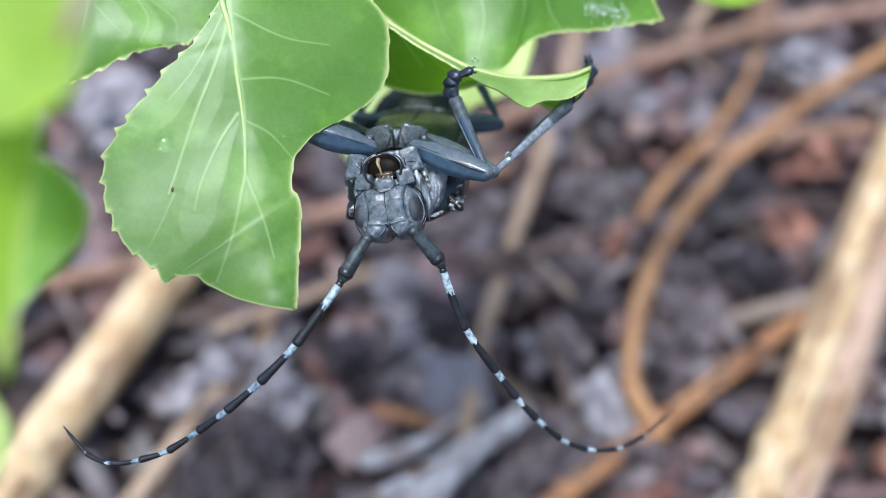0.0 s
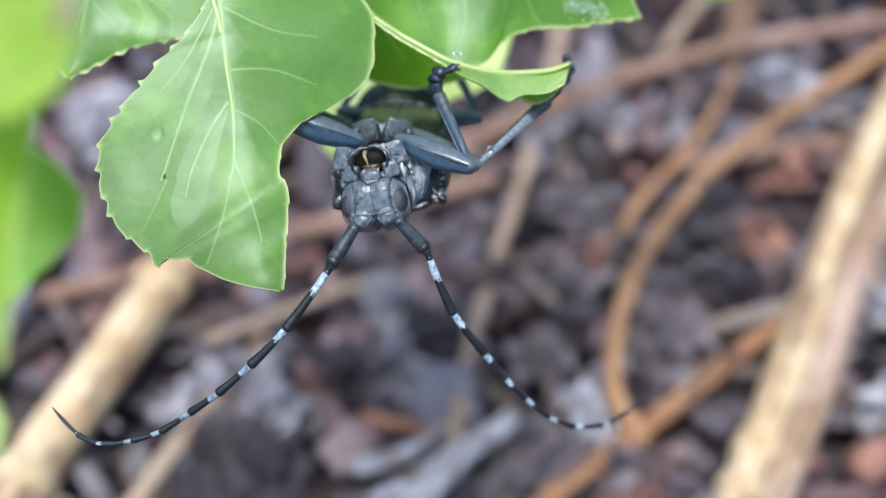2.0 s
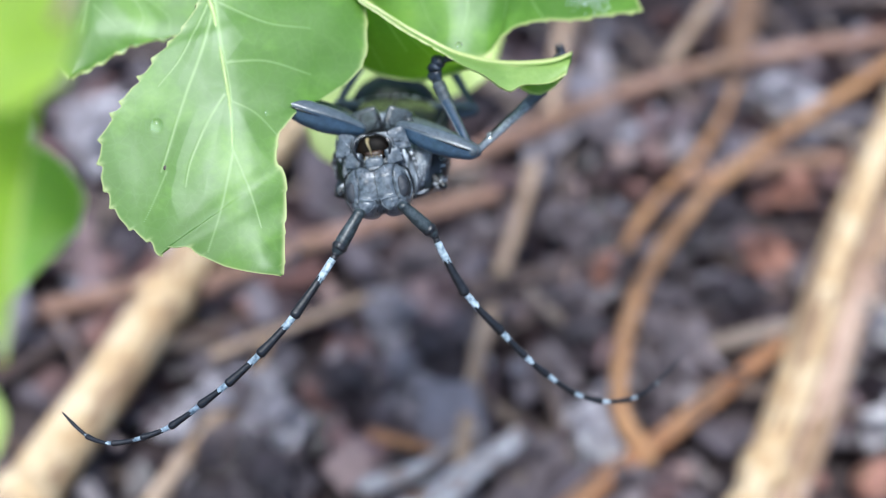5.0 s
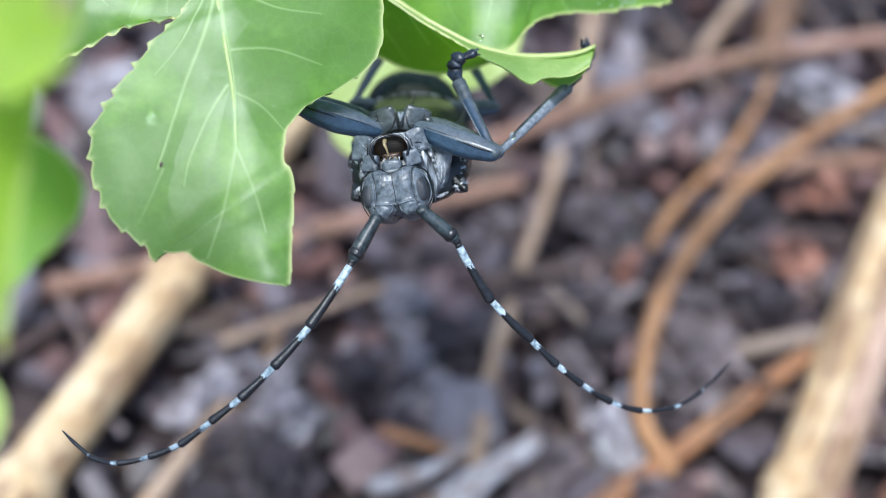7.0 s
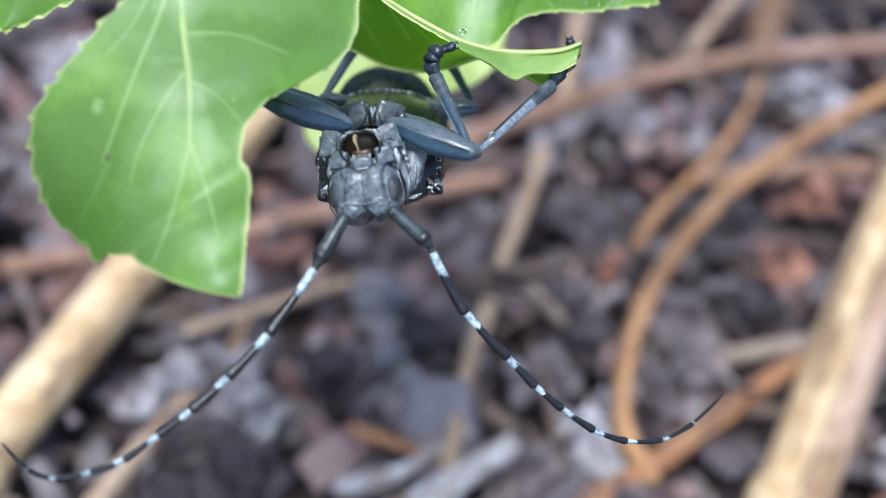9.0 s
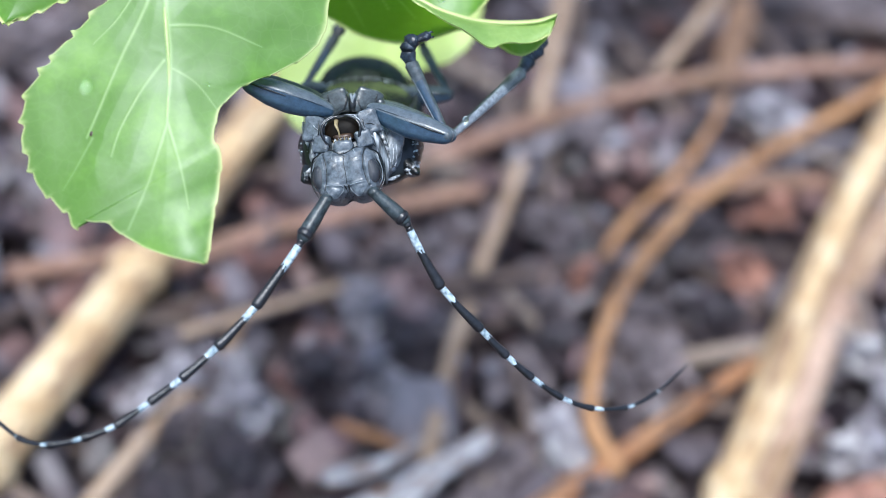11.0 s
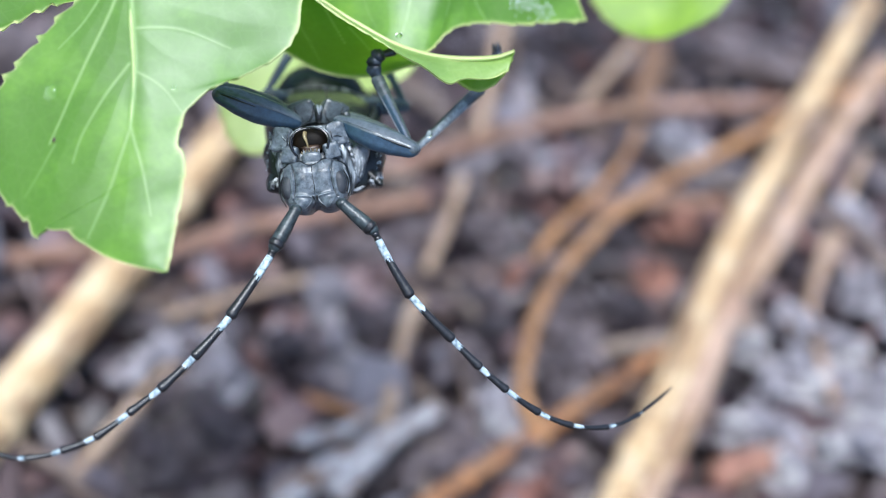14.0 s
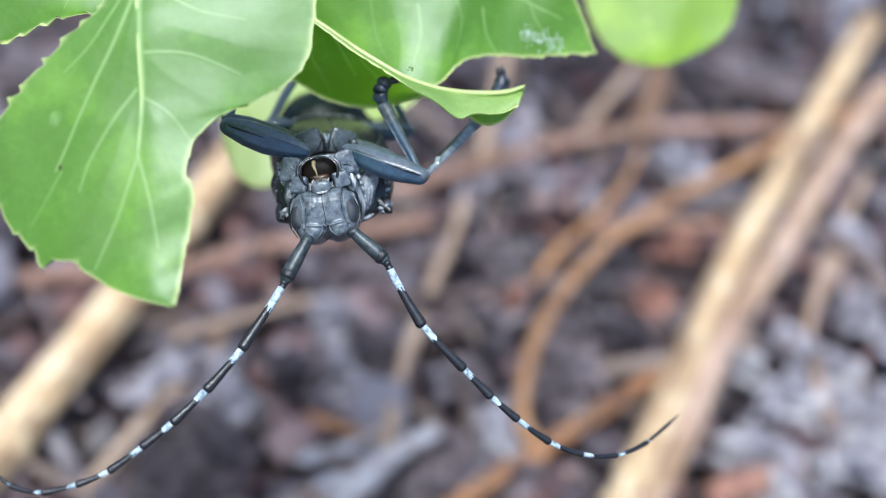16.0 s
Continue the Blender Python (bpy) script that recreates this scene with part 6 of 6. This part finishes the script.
CURLED_ROWS = [
    (0, pose(0.00638, 0.07192, 0.08726, 46.12, -1.76, -3.51)),
    (0.5, pose(0.00643, 0.07372, 0.08680, 46.39, -2.20, -4.12)),
    (1, pose(0.00422, 0.07224, 0.09150, 45.91, -1.63, -4.43)),
    (1.5, pose(0.00303, 0.07213, 0.09149, 45.04, -2.47, -3.63)),
    (2, pose(0.00520, 0.07096, 0.09155, 46.28, -1.50, -4.07)),
    (2.5, pose(0.00310, 0.07279, 0.09436, 44.58, -1.91, -4.11)),
    (3, pose(0.00386, 0.07359, 0.09220, 44.93, -2.21, -4.03)),
    (3.5, pose(0.00418, 0.07455, 0.09036, 44.85, -2.79, -4.01)),
    (4, pose(0.00532, 0.07350, 0.09315, 45.41, -1.24, -4.14)),
    (4.2, pose(0.00567, 0.07320, 0.09372, 45.61, -1.06, -4.30)),
    (6.3, pose(-0.00156, 0.07721, 0.09182, 43.90, -5.13, -4.74)),
    (6.5, pose(-0.00100, 0.07758, 0.09148, 43.80, -5.02, -4.59)),
    (7, pose(0.00207, 0.07941, 0.09046, 43.57, -5.55, -4.73)),
    (7.5, pose(0.00398, 0.07904, 0.09051, 42.30, -4.65, -4.02)),
    (8, pose(0.00559, 0.07809, 0.08726, 43.60, -5.55, -3.42)),
    (8.5, pose(0.00189, 0.07970, 0.08614, 43.01, -6.57, -3.62)),
    (9, pose(0.00110, 0.08085, 0.08601, 41.98, -6.75, -4.08)),
    (9.2, pose(0.00108, 0.08346, 0.08768, 40.89, -5.29, -3.72)),
    (11.3, pose(0.00023, 0.07464, 0.09673, 41.53, -5.13, -4.16)),
    (11.5, pose(-0.00044, 0.07310, 0.09807, 41.73, -6.80, -3.62)),
    (12, pose(-0.00082, 0.06962, 0.10248, 41.49, -8.42, -3.33)),
    (12.5, pose(0.00011, 0.06398, 0.10475, 42.83, -6.53, -3.23)),
    (13, pose(-0.00520, 0.06130, 0.11315, 40.77, -8.25, -4.72)),
    (13.5, pose(-0.00353, 0.05646, 0.11030, 42.71, -3.42, 1.08)),
    (14, pose(-0.00724, 0.05572, 0.11187, 41.25, -7.43, -3.78)),
    (14.5, pose(-0.00654, 0.05500, 0.11185, 41.52, -7.50, -4.49)),
    (15, pose(-0.00537, 0.05521, 0.11070, 41.31, -7.57, -5.01)),
    (15.5, pose(-0.00540, 0.05479, 0.11109, 42.93, -8.35, -5.45)),
    (16, pose(-0.00546, 0.05321, 0.11542, 41.85, -6.18, -3.69)),
]
FAR_ROWS = [
    (0, pose(0.03281, 0.10134, 0.07226, 41.34, 2.82, -4.30)),
    (0.5, pose(0.03329, 0.10263, 0.07229, 41.36, 2.29, -4.86)),
    (1, pose(0.03099, 0.10085, 0.07700, 40.91, 2.30, -4.96)),
    (1.5, pose(0.02993, 0.10021, 0.07771, 40.34, 1.14, -4.93)),
    (2, pose(0.03201, 0.09904, 0.07839, 41.67, 2.02, -5.25)),
    (2.5, pose(0.03000, 0.10041, 0.08086, 40.30, 1.46, -5.38)),
    (3, pose(0.03077, 0.10133, 0.07903, 40.65, 1.24, -5.27)),
    (3.5, pose(0.03125, 0.10224, 0.07760, 40.80, 0.68, -5.31)),
    (4, pose(0.03227, 0.10131, 0.08047, 41.82, 1.92, -5.59)),
    (4.2, pose(0.03262, 0.10106, 0.08100, 42.02, 2.16, -5.64)),
    (6.3, pose(0.02611, 0.10522, 0.07933, 40.45, -1.21, -5.15)),
    (6.5, pose(0.02654, 0.10571, 0.07883, 40.35, -1.03, -4.92)),
    (7, pose(0.02901, 0.10852, 0.07664, 39.86, -0.11, -3.74)),
    (7.5, pose(0.03108, 0.10875, 0.07639, 39.78, -0.40, -3.76)),
    (8, pose(0.03281, 0.10867, 0.07355, 41.46, -1.11, -3.49)),
    (8.5, pose(0.02915, 0.11043, 0.07150, 41.01, -1.90, -3.41)),
    (9, pose(0.02836, 0.11186, 0.07155, 40.29, -2.76, -3.37)),
    (9.2, pose(0.02824, 0.11408, 0.07410, 39.88, -2.89, -3.33)),
    (11.3, pose(0.02736, 0.10202, 0.08192, 40.93, -3.70, -3.90)),
    (11.5, pose(0.02686, 0.10051, 0.08310, 40.83, -4.21, -4.12)),
    (12, pose(0.02688, 0.09663, 0.08800, 40.59, -5.41, -4.60)),
    (12.5, pose(0.02755, 0.08959, 0.09132, 42.60, -4.97, -5.43)),
    (13, pose(0.02204, 0.08682, 0.09877, 40.49, -7.23, -5.14)),
    (13.5, pose(0.02338, 0.08184, 0.09704, 43.20, -6.42, -5.98)),
    (14, pose(0.02012, 0.08137, 0.09849, 42.28, -8.19, -5.74)),
    (14.5, pose(0.02082, 0.08053, 0.09855, 42.67, -8.14, -5.53)),
    (15, pose(0.02147, 0.08092, 0.09775, 42.54, -8.04, -5.27)),
    (15.5, pose(0.02084, 0.08036, 0.09800, 43.13, -8.24, -5.53)),
    (16, pose(0.02076, 0.07900, 0.10183, 42.77, -7.57, -5.04)),
]
NEAR_ROWS = [
    (0, pose(-0.01635, 0.03919, 0.11395, 41.34, 2.82, -4.30)),
    (0.5, pose(-0.01692, 0.04108, 0.11363, 41.36, 2.29, -4.86)),
    (1, pose(-0.01900, 0.03944, 0.11866, 40.91, 2.30, -4.96)),
    (1.5, pose(-0.02012, 0.03911, 0.11903, 40.34, 1.14, -4.93)),
    (2, pose(-0.01741, 0.03704, 0.11870, 41.67, 2.02, -5.25)),
    (2.5, pose(-0.01966, 0.03938, 0.12223, 40.30, 1.46, -5.38)),
    (3, pose(-0.01893, 0.03990, 0.11976, 40.65, 1.24, -5.27)),
    (3.5, pose(-0.01872, 0.04078, 0.11774, 40.80, 0.68, -5.31)),
    (4, pose(-0.01724, 0.03905, 0.12013, 41.82, 1.92, -5.59)),
    (4.2, pose(-0.01694, 0.03874, 0.12065, 42.02, 2.16, -5.64)),
    (6.3, pose(-0.02645, 0.04384, 0.11814, 40.45, -1.21, -5.15)),
    (6.5, pose(-0.02577, 0.04420, 0.11791, 40.35, -1.03, -4.92)),
    (7, pose(-0.02240, 0.04629, 0.11700, 39.86, -0.11, -3.74)),
    (7.5, pose(-0.02216, 0.04618, 0.11615, 39.78, -0.40, -3.76)),
    (8, pose(-0.02136, 0.04570, 0.11155, 41.46, -1.11, -3.49)),
    (8.5, pose(-0.02608, 0.04936, 0.11067, 41.01, -1.90, -3.41)),
    (9, pose(-0.02897, 0.05024, 0.10971, 40.29, -2.76, -3.37)),
    (9.2, pose(-0.03059, 0.05148, 0.11142, 39.88, -2.89, -3.33)),
    (11.3, pose(-0.03711, 0.04263, 0.11956, 40.93, -3.70, -3.90)),
    (11.5, pose(-0.03760, 0.04191, 0.12075, 40.83, -4.21, -4.12)),
    (12, pose(-0.03799, 0.03879, 0.12480, 40.59, -5.41, -4.60)),
    (12.5, pose(-0.03659, 0.03171, 0.12701, 42.60, -4.97, -5.43)),
    (13, pose(-0.04213, 0.03063, 0.13494, 40.49, -7.23, -5.14)),
    (13.5, pose(-0.04030, 0.02486, 0.13153, 43.20, -6.42, -5.98)),
    (14, pose(-0.04462, 0.02542, 0.13262, 42.28, -8.19, -5.74)),
    (14.5, pose(-0.04397, 0.02445, 0.13260, 42.67, -8.14, -5.53)),
    (15, pose(-0.04292, 0.02479, 0.13219, 42.54, -8.04, -5.27)),
    (15.5, pose(-0.04368, 0.02429, 0.13184, 43.13, -8.24, -5.53)),
    (16, pose(-0.04312, 0.02308, 0.13712, 42.77, -7.57, -5.04)),
]
ANTENNA_A_ROWS = [
    (0, pose(-0.00084, -0.00255, 0.00350, 5.57, -2.07, -2.23)),
    (0.5, pose(-0.00084, -0.00255, 0.00350, 9.51, 2.31, -2.70)),
    (1, pose(-0.00084, -0.00255, 0.00350, 6.87, -1.24, -2.49)),
    (1.5, pose(-0.00084, -0.00255, 0.00350, -1.85, -4.87, -0.79)),
    (2, pose(-0.00084, -0.00255, 0.00350, 8.57, 0.89, -2.39)),
    (2.5, pose(-0.00084, -0.00255, 0.00350, 8.34, 2.19, -2.88)),
    (3, pose(-0.00084, -0.00255, 0.00350, 7.85, -0.44, -3.25)),
    (3.5, pose(-0.00084, -0.00255, 0.00350, 6.08, -2.58, -2.30)),
    (4, pose(-0.00084, -0.00255, 0.00350, 11.93, 0.27, -3.00)),
    (4.2, pose(-0.00084, -0.00255, 0.00350, 5.23, -2.79, -2.25)),
    (6.3, pose(-0.00084, -0.00255, 0.00350, 0.10, -2.63, 0.28)),
    (6.5, pose(-0.00084, -0.00255, 0.00350, 2.45, -1.32, -0.41)),
    (7, pose(-0.00084, -0.00255, 0.00350, -0.29, 0.13, 0.02)),
    (7.5, pose(-0.00084, -0.00255, 0.00350, -1.27, -0.04, 0.24)),
    (8, pose(-0.00084, -0.00255, 0.00350, -0.09, -0.82, -0.26)),
    (8.5, pose(-0.00084, -0.00255, 0.00350, -0.96, 0.80, 0.64)),
    (9, pose(-0.00084, -0.00255, 0.00350, -1.84, -2.58, 0.69)),
    (9.2, pose(-0.00084, -0.00255, 0.00350, -2.35, 1.46, 0.72)),
    (11.3, pose(-0.00084, -0.00255, 0.00350, -1.22, 3.06, -0.86)),
    (11.5, pose(-0.00084, -0.00255, 0.00350, 0.76, 1.84, 0.06)),
    (12, pose(-0.00084, -0.00255, 0.00350, 1.39, 1.51, 0.14)),
    (12.5, pose(-0.00084, -0.00255, 0.00350, 2.33, 0.75, -0.58)),
    (13, pose(-0.00084, -0.00255, 0.00350, -0.90, 3.49, -0.46)),
    (13.5, pose(-0.00084, -0.00255, 0.00350, 1.30, 5.05, 0.03)),
    (14, pose(-0.00084, -0.00255, 0.00350, 2.67, 9.19, 0.10)),
    (14.5, pose(-0.00084, -0.00255, 0.00350, 3.08, 9.68, -0.48)),
    (15, pose(-0.00084, -0.00255, 0.00350, 3.43, 9.89, -0.10)),
    (15.5, pose(-0.00084, -0.00255, 0.00350, 3.82, 2.76, -0.06)),
    (16, pose(-0.00084, -0.00255, 0.00350, 2.92, 1.94, -0.05)),
]
ANTENNA_B_ROWS = [
    (0, pose(0.00252, -0.00198, 0.00350, 1.44, 9.28, -8.23)),
    (0.5, pose(0.00252, -0.00198, 0.00350, 3.41, 8.90, -7.44)),
    (1, pose(0.00252, -0.00198, 0.00350, 3.07, 10.04, -6.46)),
    (1.5, pose(0.00252, -0.00198, 0.00350, -0.81, 8.17, -5.58)),
    (2, pose(0.00252, -0.00198, 0.00350, 0.19, 8.87, -4.89)),
    (2.5, pose(0.00252, -0.00198, 0.00350, 1.11, 9.27, -5.16)),
    (3, pose(0.00252, -0.00198, 0.00350, 0.88, 9.04, -3.93)),
    (3.5, pose(0.00252, -0.00198, 0.00350, 4.82, 4.85, -3.31)),
    (4, pose(0.00252, -0.00198, 0.00350, 7.16, 5.23, -2.94)),
    (4.2, pose(0.00252, -0.00198, 0.00350, 2.49, 6.12, -0.64)),
    (6.3, pose(0.00252, -0.00198, 0.00350, -1.14, -0.71, -0.86)),
    (6.5, pose(0.00252, -0.00198, 0.00350, -0.70, 1.16, -0.80)),
    (7, pose(0.00252, -0.00198, 0.00350, -0.13, -0.01, 0.02)),
    (7.5, pose(0.00252, -0.00198, 0.00350, -0.59, -1.48, 0.48)),
    (8, pose(0.00252, -0.00198, 0.00350, -9.93, 3.08, -0.01)),
    (8.5, pose(0.00252, -0.00198, 0.00350, -4.69, -1.42, -1.73)),
    (9, pose(0.00252, -0.00198, 0.00350, -3.18, -1.80, -0.29)),
    (9.2, pose(0.00252, -0.00198, 0.00350, -2.25, -2.71, 0.12)),
    (11.3, pose(0.00252, -0.00198, 0.00350, -1.74, -2.61, -1.23)),
    (11.5, pose(0.00252, -0.00198, 0.00350, -2.06, -4.30, -0.89)),
    (12, pose(0.00252, -0.00198, 0.00350, -3.79, -8.61, -0.30)),
    (12.5, pose(0.00252, -0.00198, 0.00350, -3.67, -8.83, 2.20)),
    (13, pose(0.00252, -0.00198, 0.00350, -2.83, -5.73, 1.39)),
    (13.5, pose(0.00252, -0.00198, 0.00350, -15.40, -6.32, 4.42)),
    (14, pose(0.00252, -0.00198, 0.00350, -12.92, -10.57, 1.65)),
    (14.5, pose(0.00252, -0.00198, 0.00350, -10.60, -11.03, 1.56)),
    (15, pose(0.00252, -0.00198, 0.00350, -14.82, -10.55, 2.99)),
    (15.5, pose(0.00252, -0.00198, 0.00350, -14.10, -10.99, 4.39)),
    (16, pose(0.00252, -0.00198, 0.00350, -12.84, -9.69, 0.05)),
]


def motions():
    walk(beetle, BEETLE_ROWS)
    walk(antenna_a, ANTENNA_A_ROWS)
    walk(antenna_b, ANTENNA_B_ROWS)
    back = Matrix.Translation(Vector(BASE)).inverted()
    for ob in (leaf_wide, leaf_corner):
        walk(ob, [(t, back @ m) for t, m in WIDE_ROWS])
    for ob in (leaf_right, leaf_curled):
        walk(ob, [(t, back @ m) for t, m in CURLED_ROWS])
    body, hung = dict(BEETLE_ROWS), dict(CURLED_ROWS)
    lag = body[7].to_3x3().inverted() @ hung[7].to_3x3()
    walk(leaf_back, [(t, back @ Matrix.Translation(m.translation) @ (body[t].to_3x3() @ lag).to_4x4()) for t, m in CURLED_ROWS])
    walk(leaf_far, [(t, back @ m) for t, m in FAR_ROWS])
    for ob in (leaf_near, leaf_edge, leaf_low, leaf_tip, twig):
        walk(ob, [(t, back @ m) for t, m in NEAR_ROWS])
    start = CURLED_ROWS[0][1].translation
    walk(stem, [(t, Matrix.Translation((m.translation - start) * 1.0)) for t, m in CURLED_ROWS])


motions()
